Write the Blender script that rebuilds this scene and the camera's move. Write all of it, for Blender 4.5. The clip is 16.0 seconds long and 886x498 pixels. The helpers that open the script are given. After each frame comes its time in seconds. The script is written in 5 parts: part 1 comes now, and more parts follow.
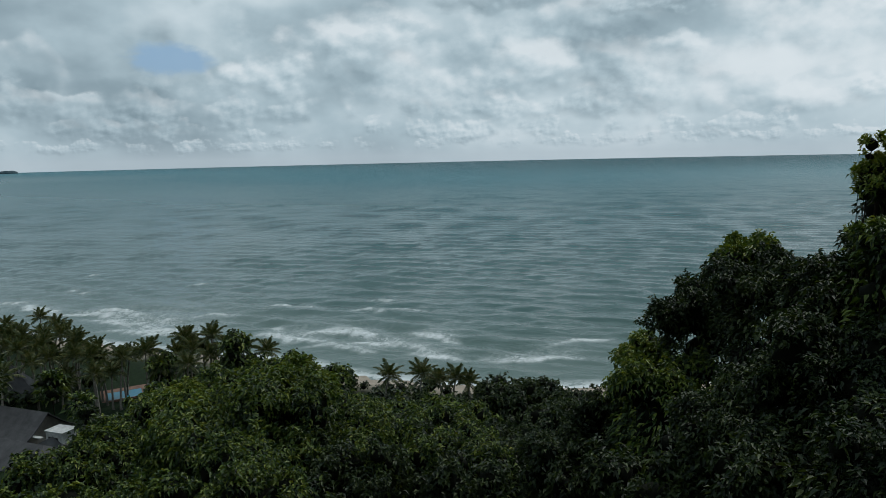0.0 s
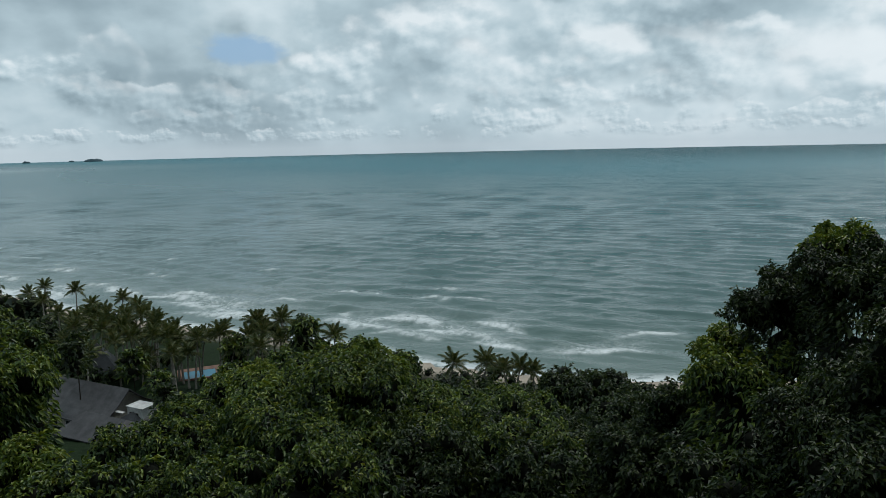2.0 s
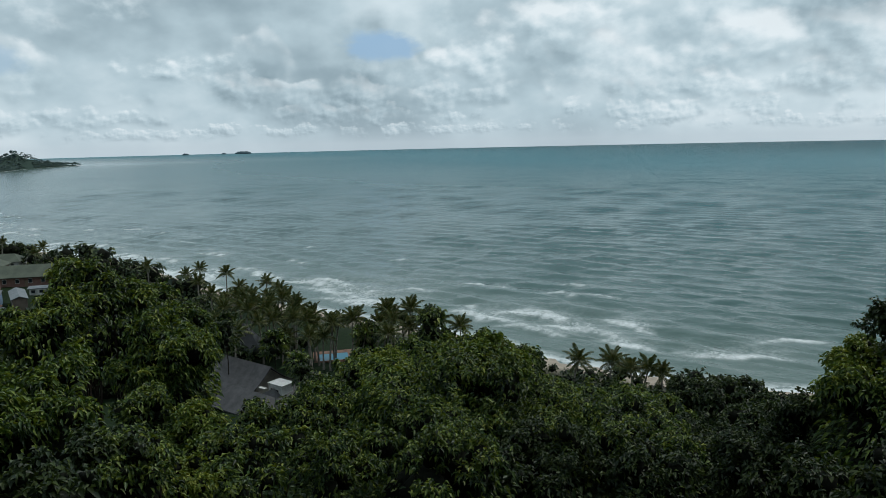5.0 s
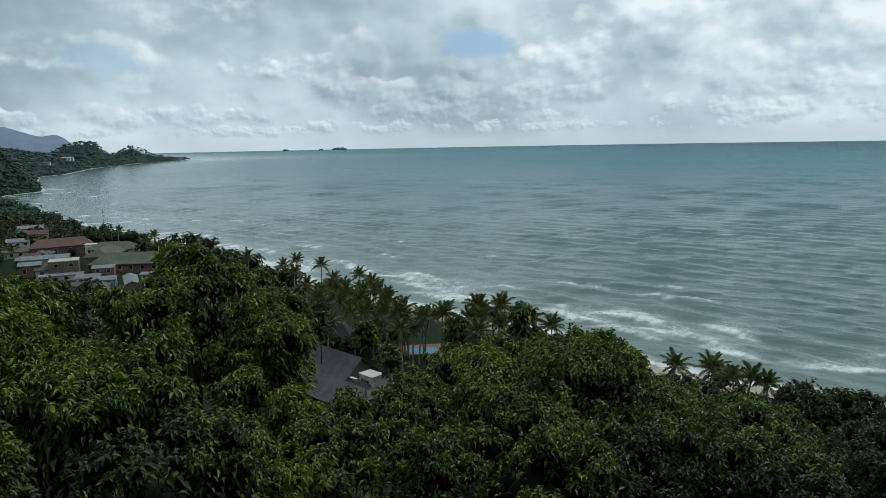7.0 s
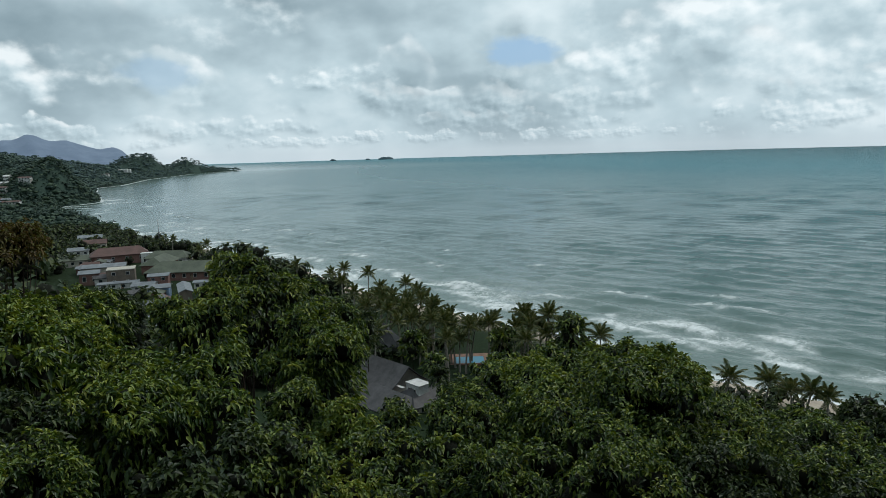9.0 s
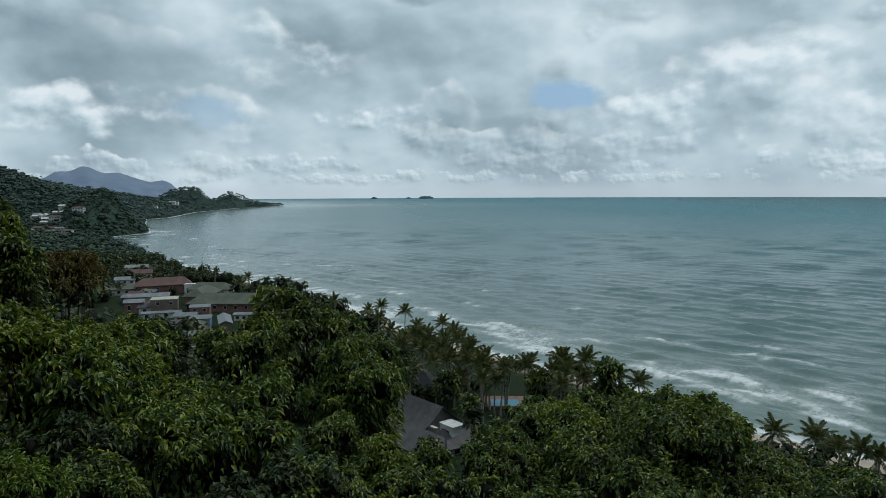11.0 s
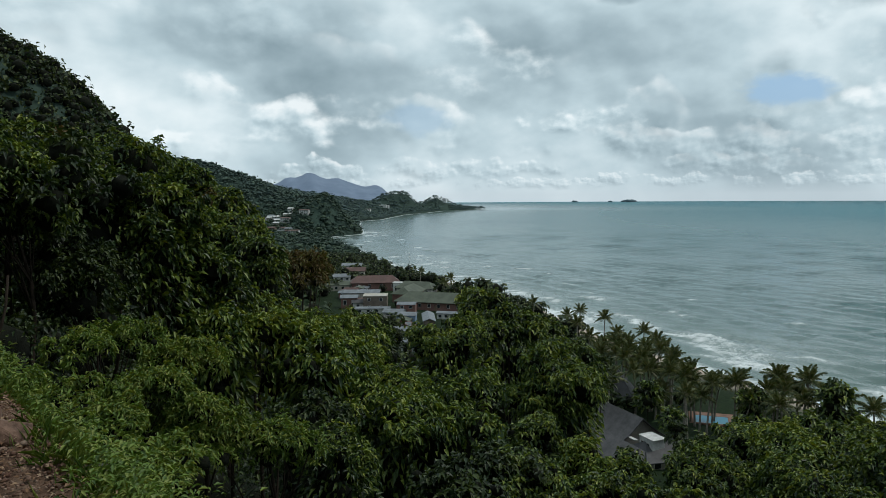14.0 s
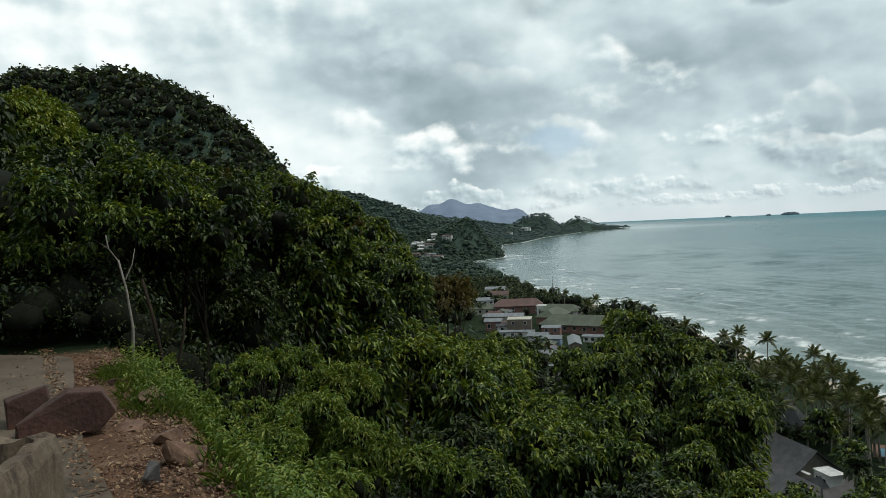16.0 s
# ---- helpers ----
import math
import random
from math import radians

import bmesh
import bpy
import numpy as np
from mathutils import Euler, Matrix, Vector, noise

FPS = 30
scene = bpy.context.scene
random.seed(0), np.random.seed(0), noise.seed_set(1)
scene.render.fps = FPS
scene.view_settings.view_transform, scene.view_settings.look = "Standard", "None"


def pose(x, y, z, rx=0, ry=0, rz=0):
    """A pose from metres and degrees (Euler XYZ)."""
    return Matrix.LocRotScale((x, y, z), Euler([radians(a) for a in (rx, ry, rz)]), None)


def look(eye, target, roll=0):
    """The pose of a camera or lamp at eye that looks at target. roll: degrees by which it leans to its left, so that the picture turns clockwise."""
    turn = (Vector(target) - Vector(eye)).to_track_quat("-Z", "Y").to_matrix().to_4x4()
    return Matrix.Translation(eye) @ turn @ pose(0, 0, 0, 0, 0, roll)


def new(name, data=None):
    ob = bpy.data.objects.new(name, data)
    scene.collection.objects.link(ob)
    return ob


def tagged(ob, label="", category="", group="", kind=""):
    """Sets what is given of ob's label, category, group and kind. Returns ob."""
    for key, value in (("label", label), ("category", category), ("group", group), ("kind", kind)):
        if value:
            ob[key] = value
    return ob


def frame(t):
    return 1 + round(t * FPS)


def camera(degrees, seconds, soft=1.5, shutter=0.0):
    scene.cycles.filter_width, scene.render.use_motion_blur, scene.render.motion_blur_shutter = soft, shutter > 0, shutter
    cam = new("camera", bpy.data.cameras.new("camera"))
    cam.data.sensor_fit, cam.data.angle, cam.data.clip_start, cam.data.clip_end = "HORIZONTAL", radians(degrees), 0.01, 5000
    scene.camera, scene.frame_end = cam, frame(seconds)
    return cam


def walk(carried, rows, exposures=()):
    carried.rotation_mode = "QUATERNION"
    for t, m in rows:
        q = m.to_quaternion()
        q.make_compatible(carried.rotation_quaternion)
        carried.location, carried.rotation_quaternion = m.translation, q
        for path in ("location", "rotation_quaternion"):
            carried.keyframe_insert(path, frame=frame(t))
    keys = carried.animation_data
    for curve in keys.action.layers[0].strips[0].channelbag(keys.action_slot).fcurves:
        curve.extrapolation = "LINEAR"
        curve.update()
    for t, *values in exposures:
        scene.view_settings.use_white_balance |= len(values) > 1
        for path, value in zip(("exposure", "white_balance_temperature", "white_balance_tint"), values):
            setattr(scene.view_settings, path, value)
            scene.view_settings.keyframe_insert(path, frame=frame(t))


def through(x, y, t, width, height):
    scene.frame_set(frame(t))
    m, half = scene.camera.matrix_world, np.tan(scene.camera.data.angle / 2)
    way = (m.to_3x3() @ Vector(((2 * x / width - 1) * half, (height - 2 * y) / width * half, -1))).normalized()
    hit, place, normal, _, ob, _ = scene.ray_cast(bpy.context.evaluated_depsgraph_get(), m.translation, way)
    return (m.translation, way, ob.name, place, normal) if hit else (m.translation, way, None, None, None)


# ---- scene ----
cam = camera(65.03, 16.0, soft=0.75)
# seconds; place; tilt, turn, lean
PATH = [
    (0, pose(0.000, 0.000, 52.000, 82.266, 0, 0.000) @ pose(0, 0, 0, 0, 0, -1.286)),
    (0.5, pose(-0.152, -0.230, 52.041, 81.873, 0, 0.309) @ pose(0, 0, 0, 0, 0, -1.263)),
    (1, pose(-0.179, -0.173, 52.010, 81.547, 0, 1.843) @ pose(0, 0, 0, 0, 0, -1.393)),
    (1.5, pose(-0.207, 0.017, 51.948, 81.436, 0, 3.786) @ pose(0, 0, 0, 0, 0, -1.312)),
    (2, pose(-0.221, 0.234, 51.878, 81.476, 0, 5.417) @ pose(0, 0, 0, 0, 0, -1.289)),
    (2.5, pose(-0.141, 0.065, 51.980, 81.344, 0, 6.824) @ pose(0, 0, 0, 0, 0, -1.376)),
    (3, pose(-0.091, -0.037, 52.028, 81.342, 0, 7.813) @ pose(0, 0, 0, 0, 0, -1.541)),
    (3.5, pose(-0.091, -0.044, 52.037, 81.120, 0, 8.982) @ pose(0, 0, 0, 0, 0, -1.541)),
    (4, pose(-0.208, -0.195, 52.065, 81.165, 0, 11.292) @ pose(0, 0, 0, 0, 0, -1.423)),
    (4.5, pose(-0.180, -0.299, 52.082, 81.152, 0, 13.606) @ pose(0, 0, 0, 0, 0, -1.381)),
    (5, pose(0.010, -0.810, 52.203, 81.167, 0, 16.028) @ pose(0, 0, 0, 0, 0, -1.303)),
    (5.2, pose(0.035, -0.864, 52.209, 81.147, 0, 17.139) @ pose(0, 0, 0, 0, 0, -1.497)),
    (7.3, pose(-1.057, 0.460, 51.672, 81.164, 0, 23.998) @ pose(0, 0, 0, 0, 0, -1.182)),
    (7.5, pose(-1.178, 0.562, 51.671, 81.206, 0, 24.251) @ pose(0, 0, 0, 0, 0, -1.366)),
    (8, pose(-1.253, 0.611, 51.661, 80.999, 0, 24.876) @ pose(0, 0, 0, 0, 0, -1.564)),
    (8.5, pose(-1.240, 0.535, 51.690, 81.273, 0, 26.232) @ pose(0, 0, 0, 0, 0, -1.455)),
    (9, pose(-1.187, 0.430, 51.733, 81.879, 0, 27.287) @ pose(0, 0, 0, 0, 0, -1.647)),
    (9.2, pose(-1.135, 0.403, 51.754, 82.016, 0, 27.453) @ pose(0, 0, 0, 0, 0, -1.489)),
    (11.3, pose(-1.107, -0.034, 51.825, 85.670, 0, 30.709) @ pose(0, 0, 0, 0, 0, -0.095)),
    (11.5, pose(-1.089, -0.101, 51.835, 85.948, 0, 30.950) @ pose(0, 0, 0, 0, 0, 0.032)),
    (12, pose(-0.989, -0.331, 51.877, 86.872, 0, 33.065) @ pose(0, 0, 0, 0, 0, 0.410)),
    (12.5, pose(-0.855, -0.627, 51.937, 87.186, 0, 35.572) @ pose(0, 0, 0, 0, 0, 0.655)),
    (13, pose(-0.894, -0.580, 51.915, 87.005, 0, 38.912) @ pose(0, 0, 0, 0, 0, 1.050)),
    (13.5, pose(-0.914, -0.543, 51.907, 86.368, 0, 41.864) @ pose(0, 0, 0, 0, 0, 0.809)),
    (14, pose(-0.822, -0.568, 51.905, 85.579, 0, 46.720) @ pose(0, 0, 0, 0, 0, -0.419)),
    (14.5, pose(-0.734, -0.599, 51.933, 85.705, 0, 50.546) @ pose(0, 0, 0, 0, 0, -1.180)),
    (15, pose(-0.711, -0.589, 51.941, 86.263, 0, 53.077) @ pose(0, 0, 0, 0, 0, -2.045)),
    (15.5, pose(-0.790, -0.577, 51.945, 87.016, 0, 56.537) @ pose(0, 0, 0, 0, 0, -2.716)),
    (16, pose(-0.819, -0.562, 51.949, 87.805, 0, 58.370) @ pose(0, 0, 0, 0, 0, -2.710)),
]
walk(cam, PATH, exposures=((0, -0.33, 6200, 10), (2.5, -0.13, 6250, 10), (5, -0.11, 6250, 10), (9, 0.06, 6350, 10), (11.5, -0.18, 6150, 10), (13.5, -0.08, 6250, 10), (14.5, 0.14, 6550, 10), (16, 0.2, 6750, 11)))

# ---- light: a broken cloud cover, the sun veiled behind it ----
SUN_TURN, SUN_HIGH = -34.0, 58.0      # degrees left of north (+y), degrees above the horizon


def node(tree, kind, at=None, **given):
    n = tree.nodes.new(kind)
    for key, value in given.items():
        if key in n.inputs:
            n.inputs[key].default_value = value
    return n


def maths(tree, op, a, b=None, c=None):
    n = tree.nodes.new("ShaderNodeMath")
    n.operation = op
    for k, v in enumerate((a, b, c)):
        if v is None:
            continue
        if isinstance(v, (int, float)):
            n.inputs[k].default_value = v
        else:
            tree.links.new(v, n.inputs[k])
    return n.outputs[0]


def blend(tree, fac, a, b, kind="MIX"):
    n = tree.nodes.new("ShaderNodeMix")
    n.data_type, n.blend_type = "RGBA", kind
    for k, v in ((0, fac), (6, a), (7, b)):
        if isinstance(v, (int, float)):
            n.inputs[k].default_value = v
        elif isinstance(v, tuple):
            n.inputs[k].default_value = (*v, 1) if len(v) == 3 else v
        else:
            tree.links.new(v, n.inputs[k])
    return n.outputs[2]


def ramp(tree, fac, stops, soft="LINEAR"):
    n = tree.nodes.new("ShaderNodeValToRGB")
    n.color_ramp.interpolation = soft
    while len(n.color_ramp.elements) < len(stops):
        n.color_ramp.elements.new(0.5)
    for e, (p, c) in zip(n.color_ramp.elements, stops):
        e.position, e.color = p, (*c, 1) if isinstance(c, tuple) else (c, c, c, 1)
    tree.links.new(fac, n.inputs[0])
    return n.outputs[0]


def noisy(tree, vec, scale, detail=3.0, rough=0.5, warp=0.0):
    n = node(tree, "ShaderNodeTexNoise", Scale=scale, Detail=detail, Roughness=rough, Distortion=warp)
    if vec is not None:
        tree.links.new(vec, n.inputs["Vector"])
    return n.outputs["Fac"]


CLOUDS = ((60, 13.2, 10, 3.4, 0.40, 0.27), (47, 18.0, 9, 3.0, 0.44, 0.34), (32, 17.0, 8, 2.4, 0.40, 0.30), (58.0, 6.0, 6.5, 1.9, 0.76, 0.48), (44, 10.8, 6, 2.4, 0.68, 0.46), (15.5, 13.5, 6, 2.0, 0.48, 0.34),
          (5.5, 8.6, 5.6, 2.7, 0.84, 0.36), (-8.0, 7.0, 4.2, 2.6, 0.84, 0.50), (13.0, 6.4, 3.6, 2.0, 0.72, 0.46), (-4.5, 12.0, 5.0, 1.4, 0.40, 0.32), (-17, 11.0, 7, 1.0, 0.46, 0.38), (36, 6.0, 5, 1.4, 0.62, 0.44),
          (78, 16.5, 8, 3.4, 0.66, 0.54), (-24, 6.5, 8, 4.0, 0.92, 0.66))


def make_sky():
    """Rows of heaped clouds under a thin grey sheet, smaller towards the horizon, over a Nishita sky."""
    world = bpy.data.worlds.new("cloudy_sky")
    scene.world = world
    world.use_nodes = True
    t = world.node_tree
    t.nodes.clear()
    sky = t.nodes.new("ShaderNodeTexSky")
    sky.sky_type, sky.sun_disc = "NISHITA", False
    sky.sun_elevation, sky.sun_rotation = radians(SUN_HIGH), radians(-SUN_TURN)
    sky.air_density, sky.dust_density = 1.2, 2.0
    clear = blend(t, 1.0, sky.outputs[0], (0.085, 0.085, 0.085), "MULTIPLY")
    way = t.nodes.new("ShaderNodeTexCoord").outputs["Generated"]
    split = t.nodes.new("ShaderNodeSeparateXYZ")
    t.links.new(way, split.inputs[0])
    x, y, z = split.outputs
    turn = maths(t, "MULTIPLY", maths(t, "ARCTAN2", maths(t, "MULTIPLY", x, -1.0), y), 180 / math.pi)   # degrees left of north
    rise = maths(t, "MULTIPLY", maths(t, "ARCSINE", z), 180 / math.pi)                                   # degrees above the horizon

    def field(fa, fe, seed, detail=6.0, rough=0.55, da=0.0, de=0.0):
        c = t.nodes.new("ShaderNodeCombineXYZ")
        t.links.new(maths(t, "MULTIPLY_ADD", turn, fa, da * fa), c.inputs[0])
        t.links.new(maths(t, "MULTIPLY_ADD", rise, fe, de * fe), c.inputs[1])
        c.inputs[2].default_value = seed * 7.3
        return noisy(t, c.outputs[0], 1.0, detail, rough)

    def step(a, b, v):
        n = node(t, "ShaderNodeMapRange")
        n.interpolation_type = "SMOOTHSTEP"
        n.inputs["From Min"].default_value, n.inputs["From Max"].default_value = a, b
        t.links.new(v, n.inputs["Value"])
        return n.outputs[0]

    def lobe(at_turn, at_rise, wide, amount):
        """A thicker or thinner stretch of the cloud cover."""
        dot = t.nodes.new("ShaderNodeVectorMath")
        dot.operation = "DOT_PRODUCT"
        t.links.new(way, dot.inputs[0])
        dot.inputs[1].default_value = (-math.sin(radians(at_turn)) * math.cos(radians(at_rise)), math.cos(radians(at_turn)) * math.cos(radians(at_rise)), math.sin(radians(at_rise)))
        k = 2 / radians(wide) ** 2
        return maths(t, "MULTIPLY", maths(t, "EXPONENT", maths(t, "MULTIPLY", maths(t, "SUBTRACT", dot.outputs["Value"], 1.0), k)), amount)

    mood = 0.0
    for spot in ((86, 15, 10, 0.20), (58, 10, 9, -0.16), (46, 18, 10, -0.06), (36, 9, 7, 0.07), (66, 5, 5, 0.06), (6, 16, 11, -0.12), (-12, 16, 8, -0.02), (0, 8, 9, 0.11), (-32, 8, 11, 0.16), (29, 6, 11, -0.08), (20, 16, 6, -0.04)):
        k = lobe(*spot)
        mood = k if isinstance(mood, float) else maths(t, "ADD", mood, k)

    tones = [(0.18, (0.215, 0.300, 0.340)), (0.36, (0.350, 0.455, 0.500)), (0.50, (0.500, 0.625, 0.670)), (0.64, (0.690, 0.800, 0.830)), (0.80, (0.91, 0.970, 0.975))]
    sheet = field(0.075, 0.115, 1, 6, 0.44)
    lit = maths(t, "SUBTRACT", sheet, field(0.075, 0.115, 1, 6, 0.44, -0.7, 0.7))
    veil = maths(t, "ADD", maths(t, "ADD", maths(t, "MULTIPLY_ADD", sheet, 0.9, 0.07), maths(t, "MULTIPLY", lit, 0.8)), mood)
    cover = ramp(t, veil, tones)
    # heaped clouds, row before row: bright heads, grey and nearly level bases
    for k, (low, high, thick, much) in enumerate(((0.7, 1.0, 0.7, 0.42), (1.6, 1.6, 0.7, 0.42), (3.0, 2.7, 0.7, 0.42), (4.8, 4.2, 0.75, 0.42), (7.6, 6.0, 0.8, 0.44), (13.0, 8.0, 0.7, 0.44), (22.0, 12.0, 0.6, 0.45))):
        base = maths(t, "MULTIPLY_ADD", maths(t, "SUBTRACT", field(0.22 / high, 0.0, 20 + k, 3), 0.5), high * 1.1, low)
        q = maths(t, "MULTIPLY", maths(t, "SUBTRACT", rise, base), 1 / high)
        f = 0.80 / high
        n = field(f * 0.85, f * 1.1, 30 + k, 6, 0.47)
        side = field(f * 0.85, f * 1.1, 30 + k, 6, 0.47, -0.11 * high, 0.11 * high)
        body = maths(t, "SUBTRACT", n, maths(t, "MULTIPLY", q, 0.42))
        mask = maths(t, "MULTIPLY", step(0.17, 0.27, body), step(-0.35, 0.15, maths(t, "ADD", q, maths(t, "MULTIPLY", maths(t, "SUBTRACT", n, 0.5), 1.4))))
        here = step(much, much + 0.12, field(0.35 / high, 0.25 / high, 40 + k, 4))
        mask = maths(t, "MULTIPLY", maths(t, "MULTIPLY", mask, here), thick)
        head = maths(t, "MINIMUM", maths(t, "MAXIMUM", q, 0.0), 1.0)
        shade = maths(t, "ADD", maths(t, "ADD", maths(t, "MULTIPLY_ADD", head, 0.36, 0.42), maths(t, "MULTIPLY", maths(t, "SUBTRACT", n, side), 2.5)), mood)
        cover = blend(t, mask, cover, ramp(t, shade, tones))
    # the large clouds: bearing, height of the middle, half width, half height, how bright the head and how dark the foot
    for k, (at_turn, at_rise, wide, high, head, foot) in enumerate(CLOUDS):
        f = 0.85 / high
        n = field(f * 0.60, f * 0.85, 60 + k, 7, 0.47)
        side = field(f * 0.60, f * 0.85, 60 + k, 5, 0.42, -0.2 * high, 0.22 * high)
        du, dv = maths(t, "MULTIPLY", maths(t, "SUBTRACT", turn, at_turn), 1 / wide), maths(t, "MULTIPLY", maths(t, "SUBTRACT", rise, at_rise), 1 / high)
        bulk = maths(t, "SUBTRACT", maths(t, "SUBTRACT", 1.0, maths(t, "MULTIPLY", du, du)), maths(t, "MULTIPLY", dv, dv))
        rag = maths(t, "MULTIPLY", maths(t, "SUBTRACT", n, 0.5), 5.0)
        mask = maths(t, "MULTIPLY", step(-0.1, 1.1, maths(t, "ADD", maths(t, "MAXIMUM", bulk, -2.5), rag)), 0.85 if head > 0.5 else 0.6)
        up = maths(t, "MINIMUM", maths(t, "MAXIMUM", maths(t, "MULTIPLY_ADD", maths(t, "ADD", dv, maths(t, "MULTIPLY", rag, 0.35)), 0.5, 0.5), 0.0), 1.0)
        shade = maths(t, "ADD", maths(t, "MULTIPLY_ADD", up, head - foot, foot), maths(t, "MULTIPLY", maths(t, "SUBTRACT", n, side), 1.5))
        cover = blend(t, mask, cover, ramp(t, shade, tones))
    # blue showing through small holes of the sheet
    ragged = maths(t, "MULTIPLY", maths(t, "SUBTRACT", field(0.35, 0.6, 9, 5), 0.5), 1.6)
    blue = blend(t, 0.7, clear, (0.34, 0.55, 0.78))
    for at_turn, at_rise, wide, high, amount in ((20.5, 7.5, 3.0, 1.3, 0.95), (48.8, 6.2, 3.0, 1.3, 0.45)):
        du, dv = maths(t, "MULTIPLY", maths(t, "SUBTRACT", turn, at_turn), 1 / wide), maths(t, "MULTIPLY", maths(t, "SUBTRACT", rise, at_rise), 1 / high)
        far = maths(t, "SQRT", maths(t, "ADD", maths(t, "MULTIPLY", du, du), maths(t, "MULTIPLY", dv, dv)))
        hole = maths(t, "MULTIPLY", step(1.1, 0.5, maths(t, "ADD", far, ragged)), amount)
        cover = blend(t, hole, cover, blue)
    # thick pale air over the horizon
    mist = maths(t, "MULTIPLY", maths(t, "EXPONENT", maths(t, "MULTIPLY", maths(t, "MAXIMUM", rise, 0.0), -0.9)), 0.75)
    cover = blend(t, mist, cover, (0.555, 0.640, 0.680))
    back = node(t, "ShaderNodeBackground", Strength=1.0)
    t.links.new(cover, back.inputs[0])
    out = t.nodes.new("ShaderNodeOutputWorld")
    t.links.new(back.outputs[0], out.inputs[0])


make_sky()
lamp = bpy.data.lights.new("sun", "SUN")
lamp.energy, lamp.angle, lamp.color = 1.5, radians(10), (1.0, 0.96, 0.88)
sun = new("sun", lamp)
sun.matrix_world = look((0, 0, 0), (math.sin(radians(SUN_TURN)) * math.cos(radians(SUN_HIGH)), -math.cos(radians(SUN_TURN)) * math.cos(radians(SUN_HIGH)), -math.sin(radians(SUN_HIGH))))


# ---- materials ----
def material(name):
    m = bpy.data.materials.new(name)
    m.use_nodes = True
    t = m.node_tree
    t.nodes.clear()
    out = t.nodes.new("ShaderNodeOutputMaterial")
    p = t.nodes.new("ShaderNodeBsdfPrincipled")
    t.links.new(p.outputs[0], out.inputs[0])
    return m, t, p, out


def place(t):
    return t.nodes.new("ShaderNodeNewGeometry").outputs["Position"]


def relief(t, p, value, strength, distance):
    b = node(t, "ShaderNodeBump", Strength=strength, Distance=distance)
    t.links.new(value, b.inputs["Height"])
    t.links.new(b.outputs[0], p.inputs["Normal"])


def plain(name, low, high, scale=2.0, rough=0.8, bump=0.3, deep=0.02, metal=0.0, fine=30.0, local=True):
    """A matt surface between two colours, with stains at one scale and grain at another."""
    m, t, p, _ = material(name)
    pos = t.nodes.new("ShaderNodeTexCoord").outputs["Object"] if local else place(t)
    big, small = noisy(t, pos, scale, 5, 0.6), noisy(t, pos, fine, 4, 0.6)
    f = maths(t, "ADD", maths(t, "MULTIPLY", big, 0.7), maths(t, "MULTIPLY", small, 0.3))
    t.links.new(ramp(t, f, [(0.35, low), (0.65, high)]), p.inputs["Base Color"])
    p.inputs["Roughness"].default_value, p.inputs["Metallic"].default_value = rough, metal
    if rough >= 0.9:
        p.inputs["Specular IOR Level"].default_value = 0.15
    relief(t, p, f, bump, deep)
    return m


def leafy(name, dark, mid, light, patch=0.5, gloss=0.5, through=0.22):
    """Leaves: every leaf its own tint, patches of younger and older growth, some light let through."""
    m, t, p, out = material(name)
    own = t.nodes.new("ShaderNodeNewGeometry").outputs["Random Per Island"]
    area = noisy(t, place(t), patch, 3, 0.6)
    f = maths(t, "ADD", maths(t, "MULTIPLY", own, 0.45), maths(t, "MULTIPLY", area, 0.55))
    dark, mid, light = [tuple(k * q for k, q in zip((0.85, 0.79, 0.74), c)) if through else c for c in (dark, mid, light)]
    colour = ramp(t, f, [(0.26, dark), (0.5, mid), (0.68, light)])
    t.links.new(colour, p.inputs["Base Color"])
    p.inputs["Roughness"].default_value = gloss
    p.inputs["Specular IOR Level"].default_value = 0.30 if through else 0.2
    if through:
        glow = t.nodes.new("ShaderNodeBsdfTranslucent")
        t.links.new(blend(t, 1.0, colour, (1.25, 1.2, 0.5), "MULTIPLY"), glow.inputs[0])
        both = node(t, "ShaderNodeMixShader", Fac=through)
        t.links.new(p.outputs[0], both.inputs[1])
        t.links.new(glow.outputs[0], both.inputs[2])
        t.links.new(both.outputs[0], out.inputs[0])
    return m


